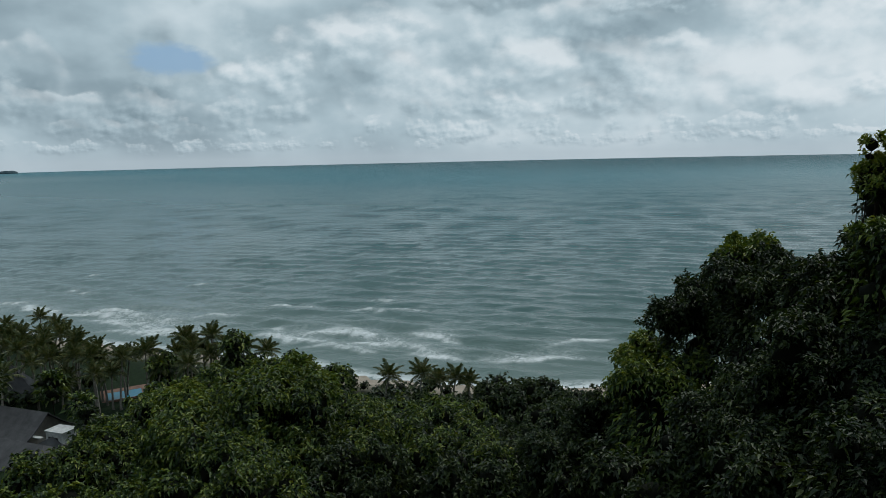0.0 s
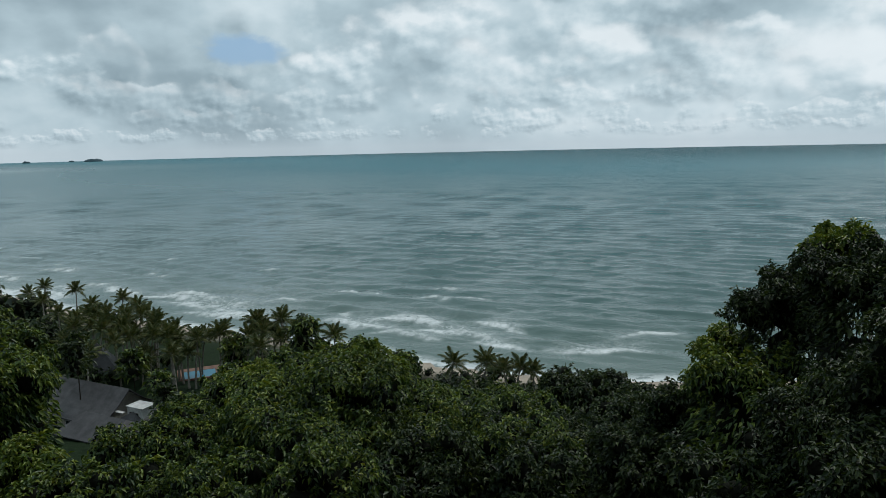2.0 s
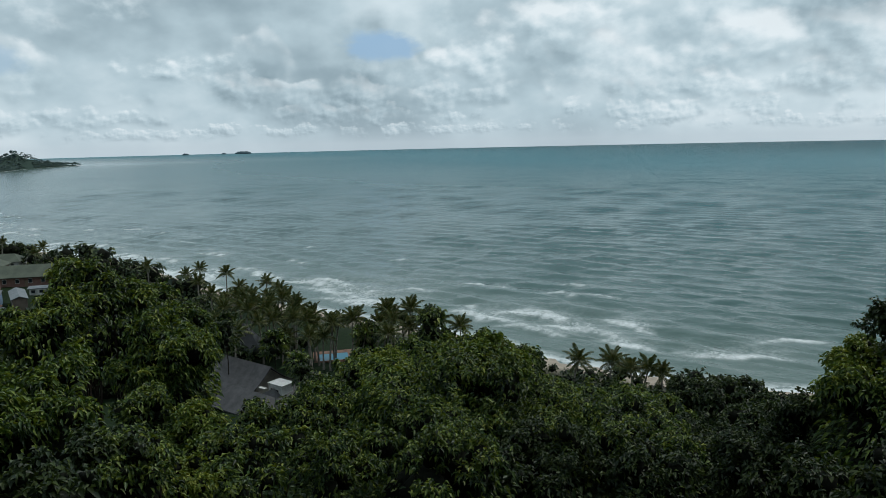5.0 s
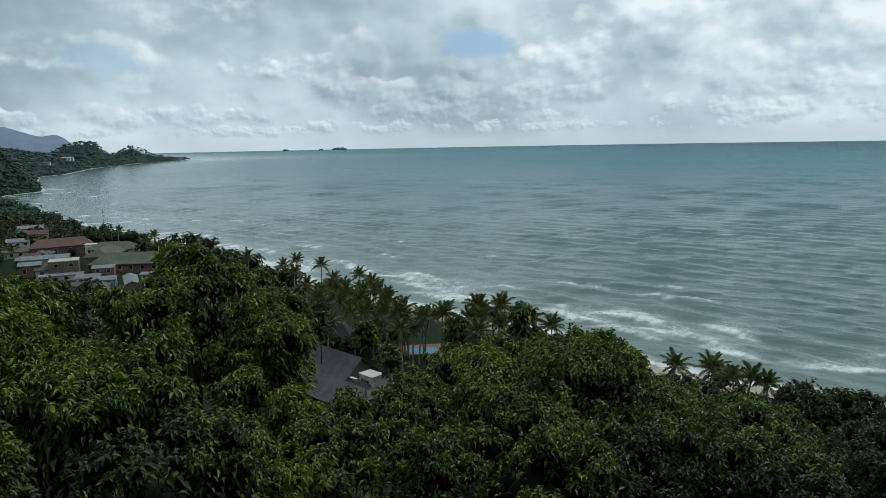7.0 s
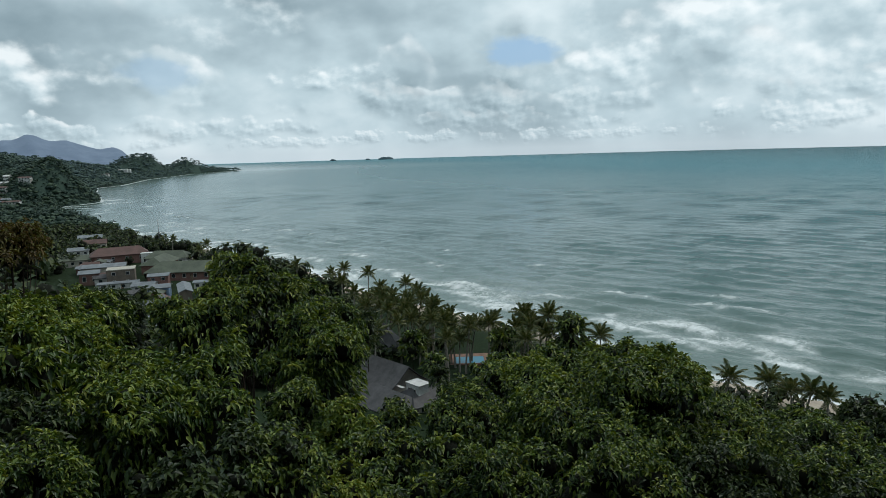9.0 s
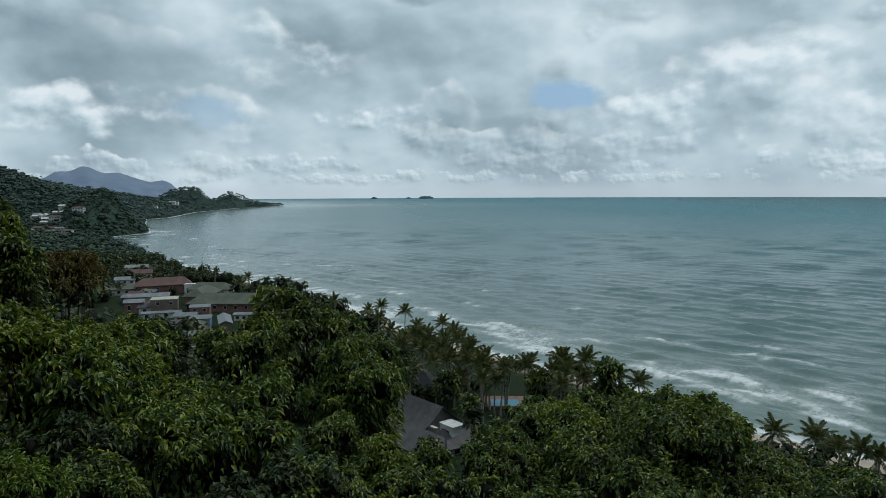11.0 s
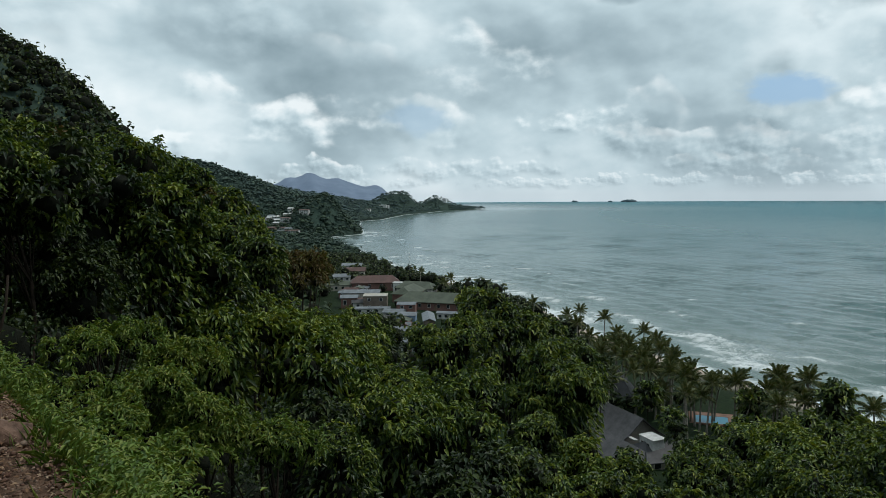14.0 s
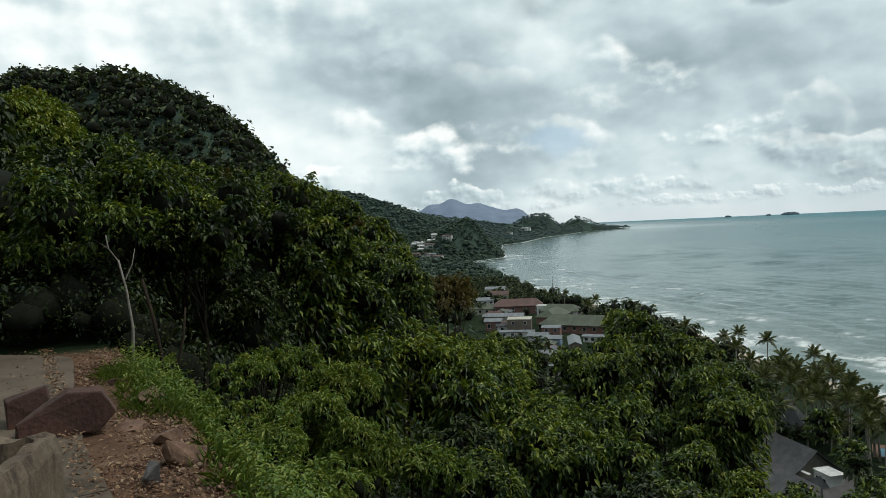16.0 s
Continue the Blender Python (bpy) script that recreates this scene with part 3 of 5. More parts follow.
def crown(seed, r, rz, leaf, cover, width=0.4, droop=0.4, lobes=None, spray=6, low=-0.35, shoots=0.10, fresh=0.3, skirt=0.0):
    """A crown of many lobes, each covered with sprays of leaves round near-black cores that stand for inner shade, with
    shoots standing out. Slot 0 leaves, 1 shade cores, 2 yellow-green leaves.
    """
    rng = np.random.default_rng(seed)
    count = lobes or int(rng.integers(16, 24))
    d = unit(rng.normal(0, 1, (count * 6, 3)))
    d = d[d[:, 2] > low][:count]
    centres = d * np.array([r, r, rz]) * rng.uniform(0.40, 0.86, (len(d), 1))
    radii = np.minimum(r, rz * 1.2) * rng.uniform(0.16, 0.42, len(d))
    centres = np.vstack([centres, [[0, 0, 0]]])
    radii = np.append(radii, min(r, rz) * 0.55)
    area = (4 * math.pi * radii ** 2).sum() * 0.6
    number = int(0.82 * cover * area / (0.5 * leaf * leaf * width) / spray)
    pick = rng.choice(len(radii), number * 2, p=radii ** 2 / (radii ** 2).sum())
    out = unit(rng.normal(0, 1, (number * 2, 3)) + unit(centres[pick] + 1e-6) * 0.5 + np.array([0, 0, 0.6]))
    reach = rng.uniform(0.78, 1.18, (number * 2, 1))
    spot = centres[pick] + out * radii[pick][:, None] * reach * np.array([1, 1, 0.85])
    gap = np.linalg.norm(spot[:, None] - centres[None], axis=2) / radii
    gap[np.arange(len(pick)), pick] = 9
    keep = (gap.min(1) > 0.84) & (rng.random(len(pick)) < np.clip(0.62 + 0.6 * out[:, 2], 0.22, 1))    # fewer leaves below, so the near-black cores show
    spot, out = spot[keep][:number], out[keep][:number]
    # shoots: short rods of sprays that leave the outline ragged
    n = max(int(len(spot) * shoots / 5), 4)
    k = rng.choice(len(spot), n)
    rod = unit(out[k] + np.array([0, 0, 0.7]) + rng.normal(0, 0.3, (n, 3)))
    long = rng.uniform(0.15, 0.5, (n, 1)) * min(r, 2.2) * 0.5
    more = np.concatenate([spot[k] + rod * long * f for f in (0.3, 0.55, 0.75, 0.9, 1.05)])
    spot, out = np.vstack([spot, more]), np.vstack([out, np.tile(rod, (5, 1))])
    turn = unit(np.cross(np.repeat(out, spray, 0), rng.normal(0, 1, (len(out) * spray, 3))))
    way = turn * 0.85 + np.repeat(out, spray, 0) * 0.5
    at = np.repeat(spot, spray, 0) + rng.normal(0, leaf * 0.35, (len(way), 3))
    verts, faces = leaves(rng, at, way, leaf, width, droop)
    # part of the upward sprays takes the yellow-green leaves of slot 2
    tip = (out[:, 2] > 0.45) & (rng.random(len(out)) < fresh)
    slots = np.repeat(np.where(tip, 2, 0), spray * 2)
    if skirt:
        # older, larger leaves hang below the crown and close it towards the ground
        n = int(len(faces) * 0.11)
        d = unit(rng.normal(0, 1, (n, 3)) * [1, 1, 0.3])
        at = d * np.array([r, r, 0]) * rng.uniform(0.45, 0.95, (n, 1)) + np.stack([0 * d[:, 0], 0 * d[:, 0], -rz * rng.uniform(0.1, skirt, n)], 1)
        v, f = leaves(rng, at, d + rng.normal(0, 0.4, (n, 3)), leaf * 1.35, width, droop)
        faces = np.vstack([faces, f + len(verts)])
        verts = np.vstack([verts, v])
        slots = np.append(slots, np.zeros(len(f), int))
        for k in range(5):
            a = rng.uniform(0, 6.28)
            c = np.array([math.cos(a) * r * 0.35, math.sin(a) * r * 0.35, -rz * rng.uniform(0.4, skirt * 0.9)])
            centres, radii = np.vstack([centres, [c]]), np.append(radii, r * 0.42)
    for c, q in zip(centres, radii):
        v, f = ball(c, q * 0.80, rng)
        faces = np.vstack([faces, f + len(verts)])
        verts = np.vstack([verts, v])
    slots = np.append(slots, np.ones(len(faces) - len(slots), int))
    return verts, faces, slots, centres


KINDS = {   # leaf, cover, width, droop, what the tree is
    "vine": (0.170, 1.10, 0.40, 0.60, "broadleaf tree draped in creeper with drooping leaves"),
    "broad": (0.145, 1.0, 0.44, 0.35, "dense green broadleaf tree on the slope"),
    "young": (0.140, 1.0, 0.42, 0.35, "yellow-green tree with fresh leaves"),
    "dark": (0.175, 1.0, 0.50, 0.3, "dark green broadleaf tree on the slope, shade added to its colour"),
    "rust": (0.14, 0.9, 0.40, 0.4, "half-bare tree with rust-brown leaves"),
    "airy": (0.125, 0.9, 0.40, 0.1, "thin-leaved tree with open upright twigs"),
    "shrub": (0.065, 1.4, 0.32, 0.3, "low leafy shrub beside the path"),
}
SEEDS = iter(range(100, 9999))


def tree(kind, x, y, z, r, rz, far=1.0, base=None):
    """A tree with the middle of its crown at x, y, z, its trunk going down to the slope."""
    leaf, cover, width, droop, label = KINDS[kind]
    seed = next(SEEDS)
    rng = random.Random(seed)
    name, group = ("shrub", "shrubs by the path") if kind == "shrub" else ("tree", "trees on the slope")
    floor_z = float(height(x, y)) if base is None else base
    thing = tagged(new(name), label, "shrub" if kind == "shrub" else "tree", group)
    thing.location = (x, y, floor_z - 0.1)
    up = z - floor_z + 0.1
    verts, faces, slots, lobes = crown(seed, r, rz, leaf * far, cover, width, droop, spray=6 if kind != "airy" else 8, shoots=0.35 if kind == "airy" else 0.18, skirt=0.0 if kind in ("airy", "shrub", "rust") or up < 3 * rz or (-20 < x < -12 and y < 3.2) else 2.2, fresh={"dark": 0.0, "rust": 0.0, "vine": 0.40}.get(kind, 0.30))
    mat = LEAF[{"airy": "young", "shrub": "grass"}.get(kind, kind)]
    part("crown", mesh_of("crown", verts + [0, 0, up], faces, mat, SHADE_CORE, LEAF["young"], slots=slots), thing)
    lean = rng.uniform(-0.6, 0.6), rng.uniform(-0.6, 0.6)
    girth = 0.02 + 0.015 * r + 0.003 * up
    n = 6
    line = [(lean[0] * (1 - k / n) * (k / n) * 2 + lean[0] * 0.2 * math.sin(k * 2.1), lean[1] * (1 - k / n) * (k / n) * 2, up * k / n) for k in range(n + 1)]
    pieces = [tube(line, [girth * (1.25 - 0.8 * k / n) for k in range(n + 1)])]
    for c in lobes[:7]:
        s = line[n - 2 - rng.randrange(2)] if up > 1.5 else line[1]
        e = (c[0], c[1], c[2] + up)
        m = tuple((a + b) / 2 + rng.uniform(-0.1, 0.1) * r for a, b in zip(s, e))
        pieces.append(tube([s, m, e], [girth * 0.42, girth * 0.28, girth * 0.08], 5))
    v, f = join(pieces)
    part("trunk", mesh_of("trunk", v, f, BARK, smooth=True), thing)
    return thing


# ---- coconut palms ----
def frond_mesh(seed, length):
    """One frond: an arched rib with drooping leaflets on both sides."""
    rng = np.random.default_rng(seed)
    k = np.linspace(0, 1, 7)
    rise = rng.uniform(0.10, 0.30)
    rib = np.stack([k * length * (1 - 0.18 * k), 0 * k, length * (rise * k * 2.0 - (0.20 + rise) * k ** 2)], 1)
    v, f = tube(rib.tolist(), (0.05 * (1 - 0.85 * k)).tolist(), 3)
    m = 26
    s = np.linspace(0.12, 1.0, m)
    at = np.stack([np.interp(s, k, rib[:, j]) for j in range(3)], 1)
    long = length * 0.19 * np.sin(np.pi * (0.12 + 0.80 * s)) ** 0.7
    verts, faces = [np.array(v)], [face for face in f]
    n = len(v)
    for sign in (-1, 1):
        d = unit(np.stack([np.full(m, 0.55), np.full(m, sign * 0.9), np.full(m, -0.35)], 1) + rng.normal(0, 0.10, (m, 3)))
        tip = at + d * long[:, None] - np.array([0, 0, 1]) * (long * 0.45)[:, None]
        mid = at + d * long[:, None] * 0.5
        w = np.array([0.075, 0, 0.03])
        for i in range(m):
            verts.append(np.array([at[i] - w * 0.6, at[i] + w * 0.6, mid[i] + w, mid[i] - w, tip[i]]))
            faces += [(n, n + 1, n + 2, n + 3), (n + 3, n + 2, n + 4)]
            n += 5
    return mesh_of("frond", np.vstack(verts), faces, LEAF["palm"])


FRONDS = [frond_mesh(70 + k, 4.1 + 0.25 * (k % 3)) for k in range(5)]


def palm(x, y, top, label="tall coconut palm behind the beach, fronds hanging", size=1.0, group="coconut palms along the beach"):
    """A coconut palm with the head of its trunk at x, y and height top."""
    rng = random.Random(int(x * 31 + y * 17))
    g = float(height(x, y))
    up = top - g
    lean = rng.uniform(-1.2, 1.2), rng.uniform(-0.3, 1.6)
    thing = tagged(new("palm_tree"), label, "palm tree", group)
    thing.location = (x - lean[0], y - lean[1], g - 0.1)
    n = 8
    line = [(lean[0] * (k / n) ** 1.7, lean[1] * (k / n) ** 1.7, (up + 0.1) * k / n) for k in range(n + 1)]
    v, f = tube(line, [0.24 * (1.15 if k == 0 else 1 - 0.45 * k / n) * size for k in range(n + 1)], 8)
    part("trunk", mesh_of("trunk", v, f, PALM_BARK, smooth=True), thing, "slender grey ringed palm trunk")
    count = rng.randint(19, 23)
    for k in range(count):
        a = k * 2.399 + rng.uniform(-0.2, 0.2)
        tilt = -58 + 118 * (k / count) + rng.uniform(-8, 8)
        o = part("frond", FRONDS[rng.randrange(5)], thing)
        o.matrix_basis = Matrix.Translation((lean[0], lean[1], up + 0.1)) @ Matrix.Rotation(a, 4, "Z") @ Matrix.Rotation(radians(tilt - 12), 4, "Y") @ Matrix.Rotation(rng.uniform(-0.4, 0.4), 4, "X") @ Matrix.Scale(size * rng.uniform(0.68, 0.98), 4)
    for k in range(5):
        a = k * 1.26
        bm = bmesh.new()
        bmesh.ops.create_icosphere(bm, subdivisions=1, radius=0.15)
        bmesh.ops.scale(bm, vec=(1, 1, 1.25), verts=bm.verts)
        o = part("coconut", from_bm("coconut", bm, LEAF["palm"]), thing)
        o.location = (lean[0] + math.cos(a) * 0.28, lean[1] + math.sin(a) * 0.28, up - 0.15)
    return thing


# ---- ground and sea ----
def fan(turns, rings):
    a, r = np.meshgrid(np.radians(turns), rings, indexing="ij")
    return -np.sin(a) * r, np.cos(a) * r


def fan_faces(n, m, closed):
    i, j = np.meshgrid(np.arange(n if closed else n - 1), np.arange(m - 1), indexing="ij")
    k = (i + 1) % n
    return np.stack([i * m + j, i * m + j + 1, k * m + j + 1, k * m + j], -1).reshape(-1, 4)


def add_values(me, name, values):
    me.attributes.new(name, "FLOAT", "POINT").data.foreach_set("value", np.asarray(values, np.float32).ravel())


def make_ground():
    turns = np.concatenate([np.arange(-180, -40, 4), np.arange(-40, 25, 1.2), np.arange(25, 96, 0.6), np.arange(96, 180, 4)])
    rings = np.concatenate([[0.01], np.arange(0.4, 14, 0.4), 14 * (5100 / 14) ** np.linspace(0, 1, 200)])
    x, y = fan(turns, rings)
    x, y = x + 0.33, y - 1.9
    s = inland(x, y)
    z = height(x, y)
    rough = np.sin(x * 2.1 + y) * np.cos(y * 2.7 - x * 0.6) * 0.04 + np.sin(x * 0.31) * np.cos(y * 0.27) * 0.25 * smooth(12, 40, np.hypot(x, y))
    z = z + rough * smooth(2, 30, s)
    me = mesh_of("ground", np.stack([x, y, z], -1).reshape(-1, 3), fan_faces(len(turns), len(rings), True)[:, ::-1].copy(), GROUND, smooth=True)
    add_values(me, "sand", smooth(15, 8, s) * smooth(-420, -260, x))
    # share of the hazy green, growing with distance from the lookout
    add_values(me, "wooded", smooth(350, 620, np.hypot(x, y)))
    side = y - 0.45 + 0.25 * np.sin(x * 1.3) + 0.15 * np.sin(x * 3.1)
    add_values(me, "path", smooth(0.5, -0.1, side) * smooth(-11.6, -11.2, x) * smooth(12, 8, x) * smooth(-9, -6, y))
    tagged(new("ground", me), "forested slope falling to a sandy beach", "ground", kind="structure")


# the large breakers: place, half length along the beach, how far the foam trails, how white the head
SURF = ((-100, 219, 24, 16, 0.5), (-88, 207, 20, 14, 0.6), (-112, 236, 14, 5, 0.9), (-76, 230, 7, 2, 0.7), (-44, 198, 14, 9, 0.7), (-3, 194, 9, 7, 0.9), (-2, 176, 9, 5, 0.7),
        (-150, 249, 22, 5, 1.0), (-120, 232, 18, 9, 0.9), (-240, 276, 30, 8, 0.6), (-284, 308, 18, 3, 0.8), (22, 172, 14, 6, 0.5), (-52, 208, 4, 2, 0.7), (-180, 240, 26, 10, 0.6))


def surf_at(px, py):
    """Along the beach and out from it."""
    c, s = math.cos(radians(-22)), math.sin(radians(-22))
    return px * c + py * s, float(-inland(px, py))


def make_sea():
    turns = np.concatenate([np.arange(-179, -38, 6), np.arange(-38, 60, 0.7), np.arange(60, 180, 6)])
    rings = np.concatenate([[95, 110, 125], 140 * (778 / 140) ** np.linspace(0, 1, 381), np.arange(781.5, 1500, 3.6), np.arange(1504, 3500, 11), np.arange(3512, 4960, 15), [4960]])
    x, y = fan(turns, rings)
    off = -inland(x, y)
    c, s = math.cos(radians(-22)), math.sin(radians(-22))
    u, v = x * c + y * s, y * c - x * s           # along the crests, across them
    rng = np.random.default_rng(4)
    far = np.hypot(x, y)

    def waves(number, slow, quick, steep, spread):
        total = 0
        for k in range(number):
            turn, rate = rng.normal(0, spread), rng.uniform(slow, quick)
            total = total + steep / rate * np.sin(rate * (v * math.cos(turn) + u * math.sin(turn)) + rng.uniform(0, 6.28))
        return total

    swell = waves(14, 0.32, 0.55, 0.037, 0.20) * smooth(1400, 700, far)
    swell = swell + 0.5 * np.maximum(swell, 0) ** 2 + waves(30, 0.55, 1.0, 0.026, 0.45) * smooth(700, 350, far)
    swell = swell + waves(18, 0.9, 1.7, 0.026, 0.40) * smooth(520, 260, far)
    swell = swell + waves(16, 0.14, 0.24, 0.008, 0.25) * smooth(700, 1500, far) * smooth(4900, 3600, far)
    # breakers: short steep heads, each with a trail of foam on its seaward side
    crest, trail, surf = np.zeros(x.shape), np.zeros(x.shape), np.zeros(x.shape)
    wander = 2.2 * np.sin(u * 0.11 + 1) + 1.4 * np.sin(u * 0.27 + off * 0.05) + 0.6 * np.sin(u * 0.7)
    rows = [(*surf_at(px, py), long, drawn, head) for px, py, long, drawn, head in SURF]
    for k in range(150):
        o = 4 + 80 * rng.random() ** 1.7
        rows.append((60 - 1050 * rng.random() ** 0.75, o, rng.uniform(5, 16) * (0.5 if o > 45 else 1.0), rng.uniform(2, 7) * (0.3 if o > 45 else 1.0), rng.uniform(0.3, 1.0)))
    for u0, o0, long, drawn, head in rows:
        du = (u - u0) / long
        s = off - o0 + wander * 0.8 + 3.0 * du * du
        side = np.clip(1 - du * du, 0, 1)
        crest = np.maximum(crest, head * np.exp(-(s / 1.3) ** 2) * side ** 0.6)
        trail = np.maximum(trail, 0.9 * side * np.where(s > 0, np.exp(-s / drawn), np.exp(-(s / 1.2) ** 2)) * min(1, drawn / 6))
        surf = np.maximum(surf, 0.7 * head * np.exp(-((s - 0.8) / 1.6) ** 2) * side)
    z = swell * smooth(2, 30, off) + surf * smooth(1, 8, off)
    me = mesh_of("sea", np.stack([x, y, z], -1).reshape(-1, 3), fan_faces(len(turns), len(rings), True)[:, ::-1].copy(), SEA, smooth=True)
    add_values(me, "offshore", off)
    add_values(me, "crest", crest)
    add_values(me, "trail", trail)
    tagged(new("sea", me), "choppy grey-green sea with white breakers", "sea", kind="structure")


make_ground()
make_sea()


# ---- far off: blue mountains and small islands ----
def ridge(name, label, bumps, x0, x1, y0, y1, step, mat, rough):
    gx, gy = np.arange(x0, x1, step), np.arange(y0, y1, step)
    x, y = np.meshgrid(gx, gy, indexing="ij")
    z = sum(bump(x, y, *b) for b in bumps)
    z = z - 4 + rough * (np.sin(x * 0.031 + y * 0.017) * np.cos(y * 0.043 - x * 0.011) + 0.6 * np.sin(x * 0.11 + 1) * np.cos(y * 0.09)) * np.minimum(z / 30, 1)
    me = mesh_of(name, np.stack([x, y, z], -1).reshape(-1, 3), fan_faces(len(gx), len(gy), False), mat, smooth=True)
    return tagged(new(name, me), label, "mountain" if "mountain" in name else "island", kind="structure")


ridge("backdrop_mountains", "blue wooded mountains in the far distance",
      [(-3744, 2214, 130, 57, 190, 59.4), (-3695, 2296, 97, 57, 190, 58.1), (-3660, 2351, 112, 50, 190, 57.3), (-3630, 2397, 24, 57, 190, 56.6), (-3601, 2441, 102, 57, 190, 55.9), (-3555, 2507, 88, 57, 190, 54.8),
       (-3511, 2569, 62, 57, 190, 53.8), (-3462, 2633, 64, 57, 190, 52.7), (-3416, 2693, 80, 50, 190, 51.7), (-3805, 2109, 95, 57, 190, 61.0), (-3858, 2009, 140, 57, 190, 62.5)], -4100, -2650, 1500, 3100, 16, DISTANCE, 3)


def island(turn, far, wide, high, seed):
    """A low wooded island on the horizon, its shore steep and uneven."""
    rng = random.Random(seed)
    cx, cy = -math.sin(radians(turn)) * far, math.cos(radians(turn)) * far
    bm = bmesh.new()
    bmesh.ops.create_icosphere(bm, subdivisions=4, radius=1)
    for vert in bm.verts:
        n = noise.noise(vert.co * 3 + Vector((seed, 0, 0))) * 0.30 + noise.noise(vert.co * 9) * 0.12
        vert.co = Vector((vert.co.x * wide, vert.co.y * wide * 0.5, max(vert.co.z, -0.1) ** 0.8 * high * (1 + n * 1.4) if vert.co.z > 0 else -2)) * (1 + 0.15 * n)
    ob = tagged(new("island", from_bm("island", bm, ISLAND)), "small dark wooded island on the horizon", "island", "islands on the horizon")
    ob.matrix_world = Matrix.Translation((cx, cy, 0)) @ Matrix.Rotation(radians(turn), 4, "Z")


island(31.75, 4600, 50, 14, 1)
island(33.2, 4600, 15, 8, 2)
island(36.0, 4600, 20, 10, 3)


# ---- woods that nobody could count ----
def wood(name, label, spots, size, seed, mat, quads=34, stretch=1.0, leaf=0.42, core=0.0):
    """Many small lobed crowns in one mesh, standing on the land."""
    rng = np.random.default_rng(seed)
    kinds = []
    for k in range(7):
        lob = unit(rng.normal(0, 1, (6, 3)) * [1, 1, 0.6]) * 0.5
        lob[:, 2] = np.abs(lob[:, 2]) * 0.9
        pick = rng.integers(0, 6, quads)
        out = unit(rng.normal(0, 1, (quads, 3)) + lob[pick] * 1.5 + [0, 0, 0.3])
        at = lob[pick] + out * rng.uniform(0.38, 0.56, (quads, 1))
        way = unit(np.cross(out, rng.normal(0, 1, (quads, 3)))) + out * 0.4
        v, f = leaves(rng, at - way * leaf * 0.45, way, leaf, 0.75 if leaf > 0.3 else 0.5, 0.25, 0.10)
        b, g = ball(np.zeros(3), core or 0.60 if quads < 10 else (0.56 if leaf > 0.3 else 0.46), rng)
        b2, g2 = ball(np.array([0, 0, -0.55]), 0.5 if leaf > 0.3 else 0.3, rng)
        if quads < 25 or core:
            b2, g2 = b2[:0], g2[:0]
        if quads < 10:
            b = b * rng.uniform(0.55, 1.3, (len(b), 1)) * [1, 1, 0.8]      # a far crown is a rough lump
        kinds.append((np.vstack([v, b, b2]), np.vstack([f, g + len(v), g2 + len(v) + len(b)]), np.repeat([0, 1], [len(f), len(g) + len(g2)])))
    verts, faces, slots, n = [], [], [], 0
    tops = height(spots[:, 0], spots[:, 1])
    for (x, y), z in zip(spots, tops):
        v, f, inner = kinds[rng.integers(0, 7)]
        slots.append(inner)
        s = size * rng.uniform(0.6, 1.35) * (1 + 0.5 * (rng.random() < 0.08))
        a = rng.uniform(0, 6.28)
        c, q = math.cos(a), math.sin(a)
        p = np.stack([v[:, 0] * c - v[:, 1] * q, v[:, 0] * q + v[:, 1] * c, v[:, 2] * stretch * rng.uniform(0.85, 1.2)], 1) * s + [x, y, z + s * 0.75]
        verts.append(p)
        faces.append(f + n)
        n += len(v)
    me = mesh_of(name, np.vstack(verts), np.vstack(faces), mat, SHADE_CORE if quads > 9 else mat, slots=np.concatenate(slots))   # near-black cores stand for the shade inside the crowns
    return tagged(new(name, me), label, "forest", kind="stuff")


def scatter(seed, number, turn0, turn1, near, far, edge=20, keep=None):
    """Spots on the land between two bearings and two distances."""
    rng = np.random.default_rng(seed)
    a, r = np.radians(rng.uniform(turn0, turn1, number)), np.sqrt(rng.uniform(near ** 2, far ** 2, number))
    x, y = -np.sin(a) * r, np.cos(a) * r
    ok = inland(x, y) > edge
    if keep is not None:
        ok &= keep(x, y)
    return np.stack([x, y], 1)[ok]


def in_sight(x, y):
    """Whether crowns on this land can be seen from the lookout over the land between."""
    z, seen = height(x, y) + 9, np.ones(x.shape, bool)
    for k in np.linspace(0.06, 0.97, 40):
        seen &= height(x * k, y * k) + 5.0 * (inland(x * k, y * k) > 10) * (np.hypot(x, y) * k > 250) < 52 + (z - 52) * k + 8
    return seen


def off_town(x, y):
    u, v = x + 262, y - 203
    return ~((np.abs(u * 0.83 + v * 0.56) < 26) & (np.abs(v * 0.83 - u * 0.56) < 62)) & ~((np.abs(x + 200) < 22) & (np.abs(y - 178) < 22)) & ~((np.abs(x + 70) < 22) & (np.abs(y - 118) < 38) & (x > -95))


wood("hill_forest", "dense green rainforest covering the hillside", scatter(11, 7600, 57, 97, 170, 900, 90, lambda x, y: off_town(x, y) & in_sight(x, y)), 5.8, 5, LEAF["forest"], 18, 1.0, 0.46, 0.46)
wood("coast_forest", "low trees and scrub between houses and beach", scatter(12, 1700, 34, 58, 130, 560, 11, off_town), 3.1, 6, LEAF["forest"], 50, leaf=0.36)
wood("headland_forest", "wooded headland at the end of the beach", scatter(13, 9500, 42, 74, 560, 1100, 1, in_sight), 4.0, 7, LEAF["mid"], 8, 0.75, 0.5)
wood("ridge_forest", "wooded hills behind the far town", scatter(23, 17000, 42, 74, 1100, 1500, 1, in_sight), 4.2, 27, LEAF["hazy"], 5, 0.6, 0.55)
